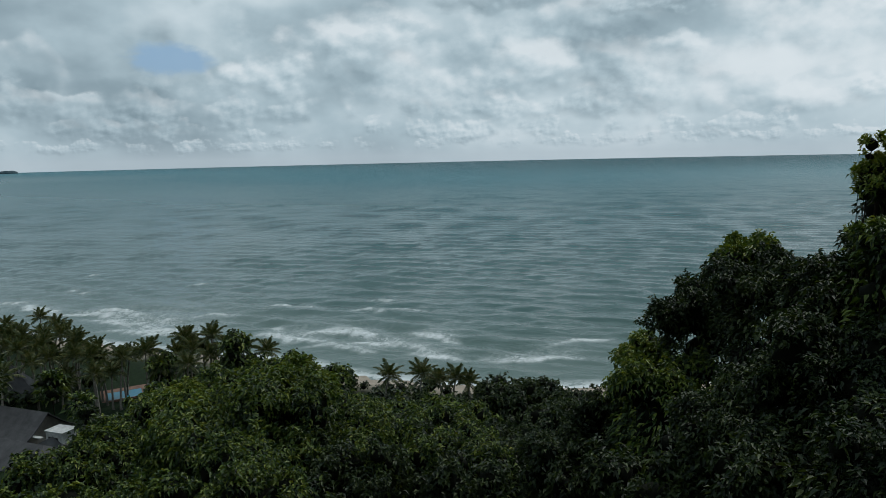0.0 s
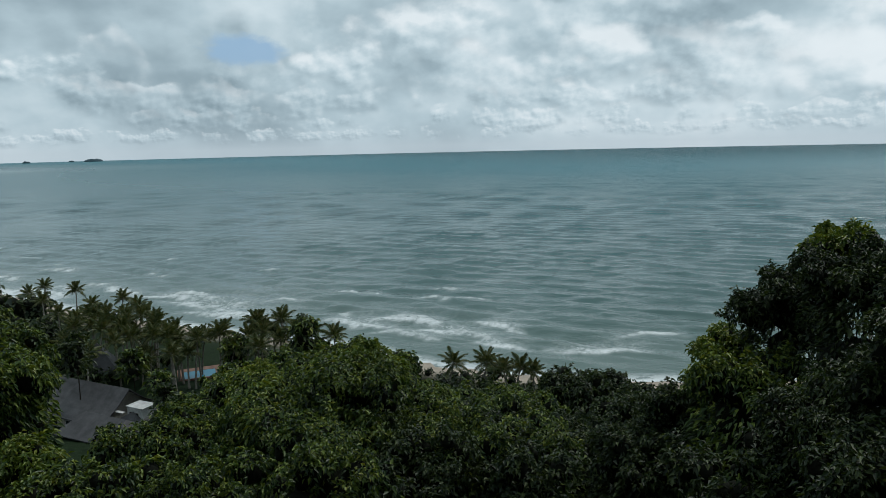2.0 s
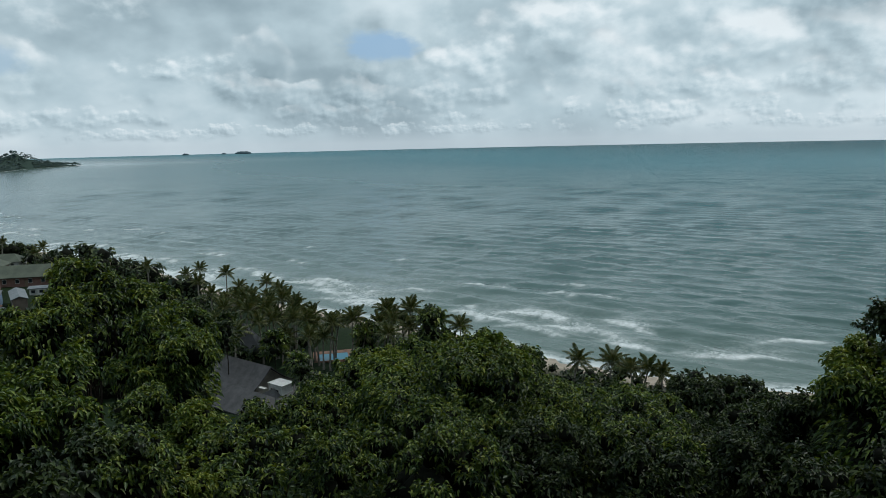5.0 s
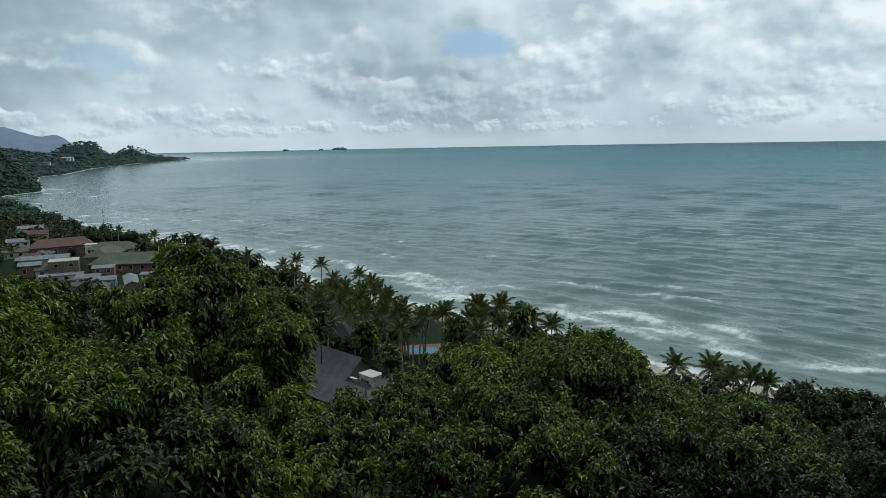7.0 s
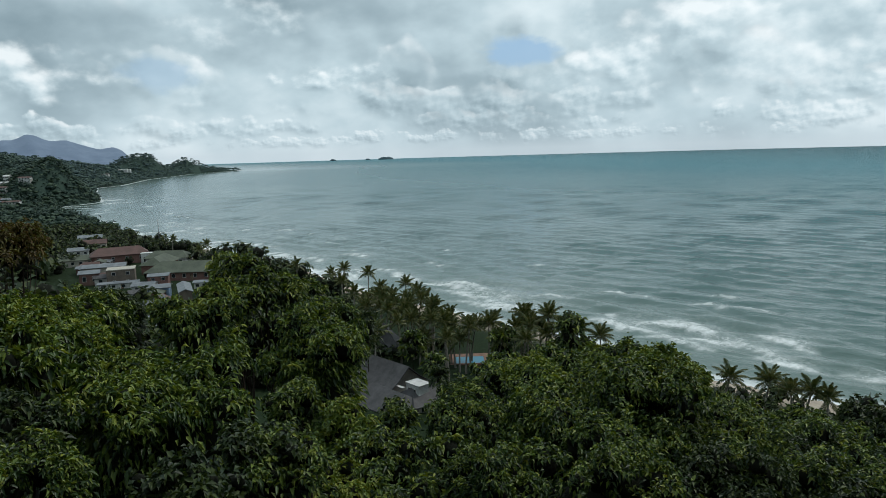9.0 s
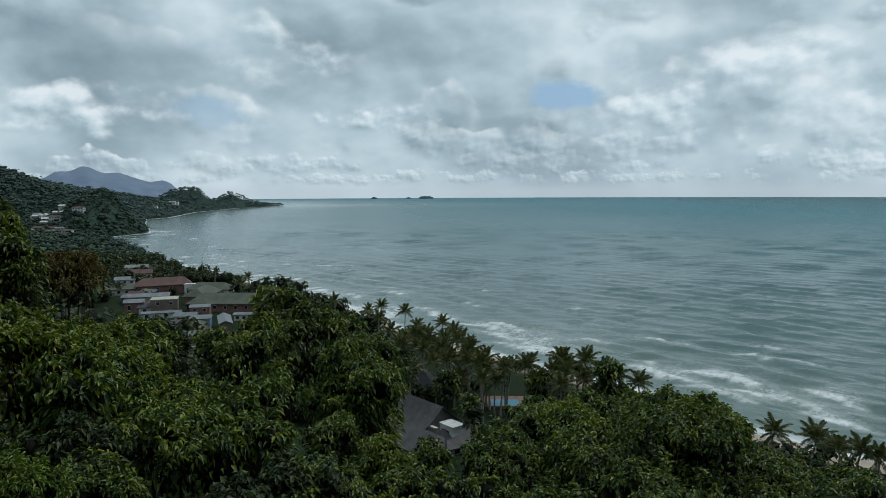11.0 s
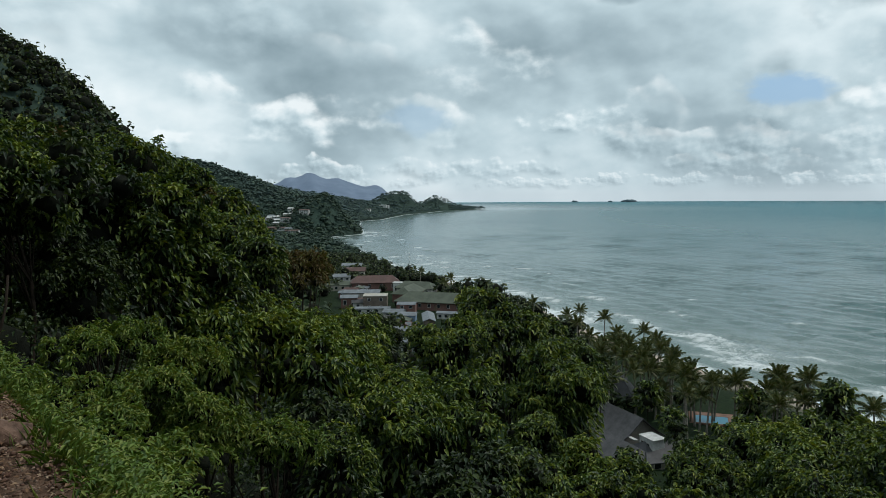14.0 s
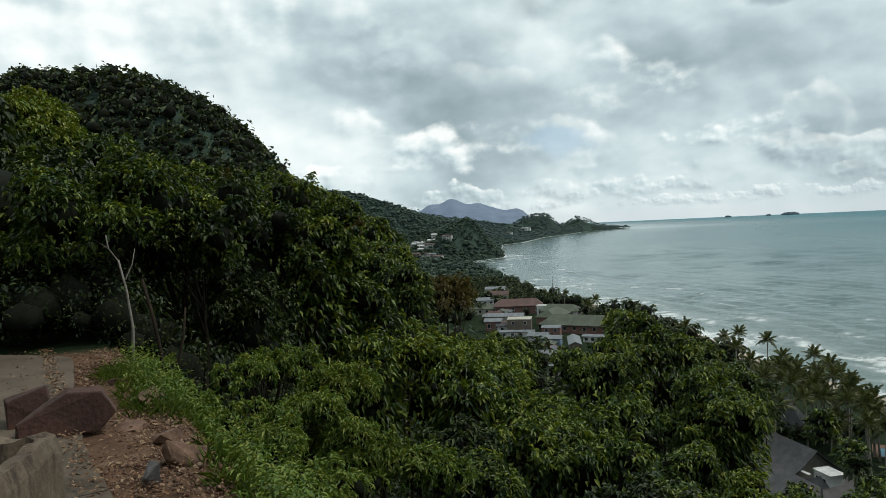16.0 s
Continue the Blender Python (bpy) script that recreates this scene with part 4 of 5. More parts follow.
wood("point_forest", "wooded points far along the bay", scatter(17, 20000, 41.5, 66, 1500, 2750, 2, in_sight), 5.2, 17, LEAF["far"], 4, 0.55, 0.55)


def under(x, y):
    return (y > 6) & off_town(x, y)


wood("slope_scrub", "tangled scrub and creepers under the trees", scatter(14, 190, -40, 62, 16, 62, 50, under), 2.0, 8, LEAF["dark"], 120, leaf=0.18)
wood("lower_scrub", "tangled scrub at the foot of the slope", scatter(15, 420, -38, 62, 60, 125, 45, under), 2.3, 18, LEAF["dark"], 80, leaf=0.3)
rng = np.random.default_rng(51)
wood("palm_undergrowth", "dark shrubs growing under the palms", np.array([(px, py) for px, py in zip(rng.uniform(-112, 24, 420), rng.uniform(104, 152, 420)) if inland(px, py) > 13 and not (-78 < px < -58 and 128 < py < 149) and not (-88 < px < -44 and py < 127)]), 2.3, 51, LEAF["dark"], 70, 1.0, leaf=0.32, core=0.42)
rng = np.random.default_rng(61)
wood("town_trees", "low green trees between the town's houses", np.array([(-262 + 0.83 * p - 0.56 * q, 203 + 0.56 * p + 0.83 * q) for p, q in zip(rng.uniform(-95, 75, 120), rng.uniform(-34, 30, 120)) if abs(math.sin(p * 0.33) * math.cos(q * 0.4)) > 0.45]), 1.7, 61, LEAF["forest"], 50, 1.1, leaf=0.36)
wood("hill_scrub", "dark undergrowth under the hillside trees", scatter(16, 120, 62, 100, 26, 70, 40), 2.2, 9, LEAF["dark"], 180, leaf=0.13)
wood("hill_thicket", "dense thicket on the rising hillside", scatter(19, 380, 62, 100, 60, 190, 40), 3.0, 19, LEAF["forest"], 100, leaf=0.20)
# unseen trees on the added bank, darkening what faces the lookout
wood("sky_block_forest", "unseen trees behind the lookout, added to block sky light", scatter(29, 450, 112, 256, 24, 150, 40, lambda x, y: y < -9), 4.0, 29, LEAF["dark"], 34, 1.3, 0.42)
# near-black cores with few leaves fill the hollow in place of shade
wood("hollow_shade", "undergrowth with large near-black lumps for the shade beside the road", scatter(31, 60, 58, 106, 14.0, 27, 40, lambda x, y: (x < -13.6) | (y > 3.6)), 1.3, 31, LEAF["dark"], 70, 1.0, leaf=0.075, core=0.60)
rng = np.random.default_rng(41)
# shrubs whose near-black cores put shade beyond the slab
wood("verge_scrub", "low shrubs with near-black shade cores where the road slab ends", np.array([(x, y) for x, y in zip(rng.uniform(-16.5, -11.7, 90), rng.uniform(-4.5, 1.8, 90)) if x + 0.9 * y < -12.2 + 1.8 * max(y, 0) or x < -13.6]), 0.7, 41, LEAF["dark"], 160, 0.9, leaf=0.10, core=0.55)


# ---- houses ----
def roof_mesh(name, w, d, z, rise, over, mat, hip=0.0, thick=0.18, sag=0.0):
    """A gabled or hipped roof with its ridge along x, its slab thick, the slopes hollow by sag."""
    n = 6
    rows = []
    for k in range(-n, n + 1):
        f = k / n
        yy = f * (d / 2 + over)
        zz = z + rise * (1 - abs(f)) - sag * math.sin(math.pi * abs(f)) - over * 0.2 * abs(f)
        xx = (w / 2 + over) - hip * (1 - abs(f))
        rows.append((xx, yy, zz))
    verts = [(s * x, y, h) for x, y, h in rows for s in (-1, 1)] + [(s * x, y, h - thick) for x, y, h in rows for s in (-1, 1)]
    m, faces = len(rows) * 2, []
    for k in range(len(rows) - 1):
        a = 2 * k
        faces += [(a, a + 1, a + 3, a + 2), (m + a, m + a + 2, m + a + 3, m + a + 1), (a, a + 2, m + a + 2, m + a), (a + 1, m + a + 1, m + a + 3, a + 3)]
    faces += [(0, m, m + 1, 1), (m - 2, m - 1, 2 * m - 1, 2 * m - 2)]
    if hip:
        c = len(rows) // 2 * 2
        for s in (0, 1):
            lowest, top = [0 + s, m - 2 + s], c + s
            faces.append((lowest[0], top, lowest[1]) if s == 0 else (lowest[0], lowest[1], top))
    return mesh_of(name, verts, faces, mat)


def house(label, x, y, turn, w, d, high, wall, roof, rise=2.0, hip=0.0, over=0.6, storeys=1, group="houses of the beach town", base=None, windows=4, sag=0.0, name="house"):
    g = float(height(x, y)) - 0.15 if base is None else base
    thing = tagged(new(name), label, "house", group)
    thing.matrix_world = Matrix.Translation((x, y, g)) @ Matrix.Rotation(radians(turn), 4, "Z")
    part("wall", box("wall", 0, 0, 0, w, d, high, wall, 0.04), thing)
    if rise > 0.3:
        if not hip:
            for s in (-1, 1):
                bm = bmesh.new()
                p = [bm.verts.new((s * (w / 2 - 0.02), q * (d / 2 - 0.1), high - 0.01)) for q in (-1, 1)] + [bm.verts.new((s * (w / 2 - 0.02), 0, high + rise * 0.9))]
                bm.faces.new(p if s > 0 else p[::-1])
                bmesh.ops.solidify(bm, geom=bm.faces[:], thickness=0.15)
                part("gable", from_bm("gable", bm, wall), thing)
        part("roof", roof_mesh("roof", w, d, high, rise, over, roof, hip, sag=sag), thing)
    else:
        part("roof", box("roof", 0, 0, high - 0.02, w + over * 2, d + over * 2, 0.25, roof, 0.03), thing)
    each = high / storeys
    for f in range(storeys):
        for k in range(windows):
            for side in (-1, 1):
                xx = (k + 0.5) / windows * w - w / 2
                win = part("window", box("window", xx, side * d / 2, f * each + each * 0.35, min(1.4, w / windows * 0.6), 0.12, each * 0.42, WHITE_WALL, 0.01), thing)
                part("pane", box("pane", xx, side * (d / 2 + 0.05), f * each + each * 0.38, min(1.2, w / windows * 0.5), 0.06, each * 0.36, DARK_GLASS, 0), win)
    part("door", box("door", w * 0.1, -d / 2, 0.15, 1.0, 0.14, min(2.1, each * 0.8), WOOD, 0.01), thing)
    return thing


# the town behind the beach
house("long house with rust-red hipped roof and red walls", -287, 220, 55, 24, 11, 4.6, PINK_WALL, RED_ROOF, 3.0, 4.0, 0.9)
house("long salmon house with moss-green hipped roof", -221, 201, 28, 30, 12, 3.9, PINK_WALL, GREEN_ROOF, 3.4, 5.0, 1.0, windows=7)
house("house wing with moss-green roof and salmon walls", -247, 209, 118, 18, 9, 4.2, PINK_WALL, GREEN_ROOF, 3.0, 3.5, 0.9)
house("house with moss-green roof next to the beach", -256, 222, 28, 18, 9, 4.6, WHITE_WALL, GREEN_ROOF, 2.6, 3.5, 0.8)
house("long white flat-roofed building among green roofs", -262, 221, 38, 14, 4, 6.0, WHITE_WALL, WHITE_WALL, 0.0, over=0.2)
house("brown plastered block with pale flat roof edge", -236, 181, 48, 10, 8, 6.4, BROWN_WALL, CREAM_WALL, 0.0, over=0.15, storeys=2, windows=2)
house("orange house with grey tin roof", -248, 176, 48, 7, 6, 5.0, PINK_WALL, TIN_ROOF, 0.9, over=0.5, windows=2)
house("white low house beside the brown block", -229, 174, 48, 14, 3.5, 2.6, WHITE_WALL, TIN_ROOF, 0.5, over=0.4)
house("salmon two-storey house with flat roof", -214, 180, 42, 7, 6, 5.4, PINK_WALL, TIN_ROOF, 0.6, over=0.4, storeys=2, windows=2)
house("blue painted shop house with tin roof", -200, 168, 42, 7, 6, 4.2, BLUE_WALL, TIN_ROOF, 0.8, over=0.5, windows=2)
house("grey shed with long pale metal roof", -190, 170, 140, 17, 4, 4.0, BROWN_WALL, TIN_ROOF, 0.9, over=0.4)
house("white house with pale tin roof by the road", -197, 188, 30, 10, 4, 2.8, WHITE_WALL, TIN_ROOF, 0.5, over=0.5)
house("white two-storey house with white roof", -312, 217, 50, 9, 7, 5.6, WHITE_WALL, TIN_ROOF, 1.2, over=0.5, storeys=2, windows=3)
house("low house with dull green roof", -298, 206, 50, 14, 8, 3.4, CREAM_WALL, GREEN_ROOF, 1.6, over=0.6)
house("low house with grey-blue tin roof", -263, 194, 48, 16, 7, 4.0, CREAM_WALL, TIN_ROOF, 1.0, over=0.6)
house("cream house among trees with red roof", -338, 245, 50, 11, 8, 4.6, CREAM_WALL, RED_ROOF, 1.8, over=0.6)
house("white house among trees behind the beach", -365, 262, 50, 12, 8, 5.0, WHITE_WALL, TIN_ROOF, 1.2, over=0.6)
house("small house with pale tin roof under trees", -166, 140, 40, 7, 5, 3.4, WHITE_WALL, TIN_ROOF, 0.9, over=0.5, windows=2)
house("white house under the trees of the slope", -180, 150, 40, 8, 5, 3.6, CREAM_WALL, TIN_ROOF, 0.9, over=0.5, windows=2)
for k in range(22):
    q = random.Random(900 + k)
    # narrow lanes of small houses on the landward side of the long roofs
    far, side = q.uniform(0, 1), q.uniform(-1, 1)
    hx, hy = -184 - 136 * far + 5 * side, 158 + 62 * far - 9 * side
    roof = q.choice((TIN_ROOF, TIN_ROOF, RED_ROOF, GREY_ROOF, GREEN_ROOF))
    house("small town house with a low " + {TIN_ROOF: "grey tin", RED_ROOF: "rusty red", GREY_ROOF: "dark grey", GREEN_ROOF: "dull green"}[roof] + " roof", hx, hy, 42 + q.choice((0, 90)) + q.uniform(-8, 8),
          q.uniform(5, 9), q.uniform(4, 6), q.uniform(2.4, 3.6), q.choice((CREAM_WALL, BROWN_WALL, PINK_WALL, WHITE_WALL)), roof, q.uniform(0.5, 1.3), over=0.5, windows=2)
for k in range(20):
    q = random.Random(500 + k)
    far = 930 + q.uniform(-50, 130)
    a = radians(59.9 + q.uniform(-0.9, 1.0))
    house("white multi-storey building in the far town", -math.sin(a) * far, math.cos(a) * far, q.uniform(20, 70), q.uniform(6, 12), q.uniform(6, 9), q.choice((4, 5, 7)), q.choice((WHITE_WALL, CREAM_WALL, BROWN_WALL)), q.choice((TIN_ROOF, RED_ROOF, WHITE_WALL)), 1.5, over=0.5, storeys=2, group="buildings of the far town", windows=3)
for k, (hx, hy) in enumerate([(-1330, 1100), (-1355, 1128), (-1235, 985), (-760, 520), (-775, 500), (-705, 470), (-830, 590)]):
    house("white building at the foot of the wooded headland", hx - 40, hy - 20, 40, 24 if k < 2 else 12, 10, 7, WHITE_WALL, WHITE_WALL if k < 2 else RED_ROOF, 1.0, over=0.6, storeys=2, group="buildings on the far shore", windows=4)

# the resort at the foot of the slope
house("resort hall under a wide hollow grey shingle roof", -75.2, 114.6, -20.5, 17, 11, 3.8, CREAM_WALL, GREY_ROOF, 4.3, 0, 0.9, base=2.8, windows=5, sag=0.45, group="resort buildings")
house("resort wing with grey shingle roof", -68.5, 106.8, -20.5, 13, 7.5, 2.6, CREAM_WALL, GREY_ROOF, 2.5, 2.5, 0.9, base=2.7, windows=4, group="resort buildings")
house("resort wing with low grey roof", -62.0, 111.0, 60, 10, 7, 2.4, CREAM_WALL, GREY_ROOF, 2.2, 2.0, 0.8, base=3.6, windows=3, group="resort buildings")
house("grey roofed beach bungalow among palms", -92, 140, 30, 9, 8, 2.6, BROWN_WALL, GREY_ROOF, 5.4, 3.8, 0.9, base=2.6, windows=2, group="resort buildings")
house("white pavilion on the beach behind the palms", -46, 147, 20, 9, 5, 2.6, WHITE_WALL, WHITE_WALL, 0.9, 0, 0.5, windows=2, group="resort buildings")


def roof_room():
    """The little white room that stands out of the grey roof."""
    thing = tagged(new("roof_room"), "small white rooftop room with flat white roof", "roof room")
    thing.matrix_world = Matrix.Translation((-63.2, 108.8, 6.5)) @ Matrix.Rotation(radians(-20.5), 4, "Z")
    part("wall", box("wall", 0, 0, -0.4, 3.6, 2.6, 2.8, WHITE_WALL, 0.03), thing)
    part("roof", box("roof", 0.1, 0, 2.4, 4.0, 3.0, 0.14, WHITE_WALL, 0.03), thing, "flat white roof slab")
    for xx, zz, s in ((-0.9, 0.9, 0.7), (0.6, 1.0, 0.6)):
        win = part("window", box("window", xx, -1.3, zz - 0.2, s, 0.10, s * 1.2, CONCRETE, 0.01), thing)
        part("pane", box("pane", xx, -1.34, zz - 0.15, s * 0.8, 0.06, s, DARK_GLASS, 0), win)
    return thing


roof_room()
part("flashing", box("flashing", 0, 0, 0, 2.2, 0.7, 0.12, WHITE_WALL, 0.02), tagged(new("roof_vent"), "flat white vent cover on the grey roof", "roof vent"))
bpy.data.objects["roof_vent"].matrix_world = Matrix.Translation((-66.9, 108.4, 7.75)) @ Matrix.Rotation(radians(-20.5), 4, "Z")


def pool():
    thing = tagged(new("swimming_pool"), "turquoise swimming pool with terracotta paving", "swimming pool")
    thing.matrix_world = Matrix.Translation((-68.5, 142.6, 2.9)) @ Matrix.Rotation(radians(28), 4, "Z")
    part("paving", box("paving", 0.5, 1.2, -0.6, 10, 8.5, 0.55, TERRACOTTA, 0.03), thing, "terracotta paving round the pool")
    for a in ((0, 2.75, 7.6, 0.4), (0, -2.75, 7.6, 0.4), (3.7, 0, 0.4, 5.1), (-3.7, 0, 0.4, 5.1)):
        part("coping", box("coping", a[0], a[1], -0.05, a[2], a[3], 0.14, TERRACOTTA, 0.03), thing)
    part("basin", box("basin", 0, 0, -0.05, 7.0, 5.1, 0.05, POOL_TILE, 0), thing)
    part("water", box("water", 0, 0, 0.004, 7.0, 5.1, 0.06, POOL_WATER, 0), thing, "turquoise water")
    return thing


pool()


def umbrella(x, y):
    thing = tagged(new("beach_umbrella"), "closed cream beach umbrella standing on the sand", "umbrella", "beach umbrellas")
    g = float(height(x, y))
    thing.location = (x, y, g - 0.1)
    v, f = tube([(0, 0, 0), (0, 0, 2.6)], [0.03, 0.03], 6)
    part("pole", mesh_of("pole", v, f, WOOD), thing)
    bm = bmesh.new()
    bmesh.ops.create_cone(bm, segments=10, radius1=1.6, radius2=0.05, depth=0.6, cap_ends=True)
    bmesh.ops.translate(bm, vec=(0, 0, 2.6), verts=bm.verts)
    part("canopy", from_bm("canopy", bm, CREAM_WALL), thing)


for x, y in ((-60, 158), (-53, 157), (-35, 148), (-26, 145)):
    umbrella(x, y)

mast = tagged(new("radio_mast"), "thin grey lattice mast by the beach", "mast")
mast.location = (-318, 270, 2.0)
v, f = tube([(0, 0, 0), (0, 0, 9), (0, 0, 16)], [0.22, 0.16, 0.06], 6)
part("pole", mesh_of("pole", v, f, TIN_ROOF), mast)
for h in (11, 13, 15):
    part("antenna", box("antenna", 0.2, 0, h, 0.3, 0.3, 0.9, WHITE_WALL, 0.02), mast)


# ---- the lookout: slab, post, stones, path ----
def rock(label, x, y, sx, sy, sz, turn, mat, seed, sink=0.06, name="boulder", lean=0):
    rng = np.random.default_rng(seed)
    pts = unit(rng.normal(0, 1, (13, 3))) * rng.uniform(0.8, 1.15, (13, 1))
    pts = np.clip(pts * 1.25, -0.95, 0.95)
    bm = bmesh.new()
    for p in pts:
        bm.verts.new((p[0] * sx / 2, p[1] * sy / 2, p[2] * sz / 2))
    bmesh.ops.convex_hull(bm, input=bm.verts)
    loose = [v for v in bm.verts if not v.link_faces]
    bmesh.ops.delete(bm, geom=loose, context="VERTS")
    bmesh.ops.bevel(bm, geom=bm.edges[:], offset=min(sx, sy, sz) * 0.018, segments=1, affect="EDGES")
    bmesh.ops.triangulate(bm, faces=bm.faces[:])
    bmesh.ops.subdivide_edges(bm, edges=bm.edges[:], cuts=1)
    for v in bm.verts:
        v.co += Vector(noise.noise_vector(v.co * 6 / max(sx, 0.2) + Vector((seed, 0, 0)))) * 0.035 * min(sx, sy, sz)
    ob = tagged(new(name, from_bm(name, bm, mat)), label, "rock")
    g = float(height(x, y))
    ob.matrix_world = Matrix.Translation((x, y, g + sz / 2 - sink)) @ Matrix.Rotation(radians(turn), 4, "Z") @ Matrix.Rotation(radians(lean), 4, "Y")
    return ob


def slab():
    """The edge of the concrete road, cast in lengths, its border chipped."""
    thing = tagged(new("pavement"), "worn concrete road slab with chipped edge", "pavement", kind="structure")
    for k in range(4):
        x0 = -11.3 + k * 3.0
        bm = bmesh.new()
        n = 24
        rim = [(x0 + 2.985 * i / n, -0.12 - 0.10 * math.sin((x0 + 2.985 * i / n) * 0.7) + 0.03 * noise.noise(Vector((x0 * 3 + i * 0.8, 2, 0)))) for i in range(n + 1)]
        if k == 0:
            # the far end of the road, cut off askew and rounded
            rim = [(-13.2, -2.1), (-12.4, -1.4), (-11.7, -0.80), (-11.25, -0.40), (-10.95, -0.16)] + [p for p in rim if p[0] > -10.8]
        vs = [bm.verts.new((x, y, 50.475)) for x, y in rim] + [bm.verts.new((rim[-1][0], -5.5, 50.475)), bm.verts.new((rim[0][0], -5.5, 50.475))]
        bm.faces.new(vs)
        ex = bmesh.ops.extrude_face_region(bm, geom=bm.faces[:])
        bmesh.ops.translate(bm, vec=(0, 0, -0.3), verts=[g for g in ex["geom"] if isinstance(g, bmesh.types.BMVert)])
        bmesh.ops.recalc_face_normals(bm, faces=bm.faces[:])
        part("slab", from_bm("slab", bm, SLAB), thing)


def post():
    """A short square concrete post, its top broken open."""
    thing = tagged(new("concrete_post"), "stained concrete post with a broken hollow top", "post")
    thing.matrix_world = Matrix.Translation((-2.814, -0.737, 50.42)) @ Matrix.Rotation(radians(-24), 4, "Z")
    bm = bmesh.new()
    n, s = 10, 0.20
    rings = []
    for h, q, dip in ((0.0, 1.06, 0), (0.25, 1.05, 0), (0.5, 1.02, 0), (0.78, 1.0, 0), (0.98, 0.98, 0), (1.02, 0.93, 0), (1.02, 0.74, 0), (0.97, 0.68, 0), (0.93, 0.50, 0)):
        ring = []
        for i in range(n * 4):
            e, k = divmod(i, n)
            u = 2 * k / n - 1
            x, y = ((u, -1), (1, u), (-u, 1), (-1, -u))[e]
            c = max(abs(x), abs(y)) / math.hypot(x, y) if min(abs(x), abs(y)) > 0.82 else 1.0
            c = 1 - (1 - c) * 0.12
            w = noise.noise(Vector((x * 2, y * 2, h * 5))) * 0.05
            ring.append(bm.verts.new((x * s * q * c * (1 + w), y * s * q * c * (1 + w), h + 0.02 * noise.noise(Vector((x * 3, y * 3, 1))) * (h > 0.9))))
        rings.append(ring)
    for a, b in zip(rings, rings[1:]):
        for i in range(n * 4):
            j = (i + 1) % (n * 4)
            bm.faces.new((a[i], a[j], b[j], b[i]))
    bm.faces.new(rings[-1])
    bmesh.ops.recalc_face_normals(bm, faces=bm.faces[:])
    part("shaft", from_bm("shaft", bm, CONCRETE), thing)
    rng = np.random.default_rng(5)
    v, f = leaves(rng, np.stack([rng.uniform(-0.09, 0.09, 26), rng.uniform(-0.09, 0.09, 26), np.full(26, 0.935)], 1), rng.normal(0, 1, (26, 3)) * [1, 1, 0.1], 0.045, 0.45, 0.0)
    part("dead_leaves", mesh_of("dead_leaves", v, f, LEAF["dry"]), thing, "dead leaves lying in the hollow")


slab()
post()


def wedge(label, x, y, profile, deep, seed):
    """A split stone: an uneven outline across the path, drawn back and weathered."""
    rng = np.random.default_rng(seed)
    bm = bmesh.new()
    for f, s in ((0.0, 1.0), (0.35, 1.04), (1.0, 0.86)):
        for q, h in profile:
            bm.verts.new((-deep * f + rng.normal(0, 0.012), q * s + rng.normal(0, 0.008), h * s + rng.normal(0, 0.008) * (h > 0)))
    bmesh.ops.convex_hull(bm, input=bm.verts)
    bmesh.ops.delete(bm, geom=[v for v in bm.verts if not v.link_faces], context="VERTS")
    bmesh.ops.bevel(bm, geom=bm.edges[:], offset=0.007, segments=1, affect="EDGES")
    bmesh.ops.triangulate(bm, faces=bm.faces[:])
    bmesh.ops.subdivide_edges(bm, edges=bm.edges[:], cuts=1)
    for v in bm.verts:
        v.co += Vector(noise.noise_vector(v.co * 9)) * 0.009
    ob = tagged(new("boulder", from_bm("boulder", bm, RED_ROCK)), label, "rock")
    ob.location = (x, y, 50.470)
    return ob


wedge("dark red-brown angular boulder on the slab", -6.76, -0.22, ((-0.40, 0), (-0.40, 0.13), (-0.12, 0.20), (-0.06, 0.33), (0.17, 0.30), (0.27, 0.13), (0.14, 0)), 0.40, 33)
wedge("dark red-brown split block beside the boulder", -7.28, -0.52, ((-0.17, 0), (-0.18, 0.22), (0.12, 0.30), (0.16, 0)), 0.30, 37)
rock("pale grey pointed stone in the grass", -5.5, 0.10, 0.17, 0.17, 0.16, 10, GREY_ROCK, 4, 0.02, "stone")
rock("tan weathered stone at the path's edge", -5.75, 0.36, 0.34, 0.22, 0.24, 30, TAN_ROCK, 5, 0.05, "stone")
rock("tan flat stone at the path's edge", -6.3, 0.34, 0.26, 0.20, 0.14, 70, TAN_ROCK, 6, 0.04, "stone")
rock("reddish flat stone on the path", -7.7, 0.46, 0.44, 0.30, 0.22, 20, TAN_ROCK, 7, 0.05, "stone")
rock("small brown stone on the path", -8.8, 0.28, 0.30, 0.20, 0.12, 50, RED_ROCK, 9, 0.03, "stone")
rock("grey broken stone in the weeds", -5.0, 0.62, 0.36, 0.24, 0.14, 15, GREY_ROCK, 10, 0.06, "stone")
rock("reddish half-buried stone on the path", -6.9, 0.12, 0.30, 0.22, 0.12, 80, TAN_ROCK, 12, 0.05, "stone")


def edge_y(x):
    return 0.45 - 0.25 * np.sin(x * 1.3) - 0.15 * np.sin(x * 3.1)


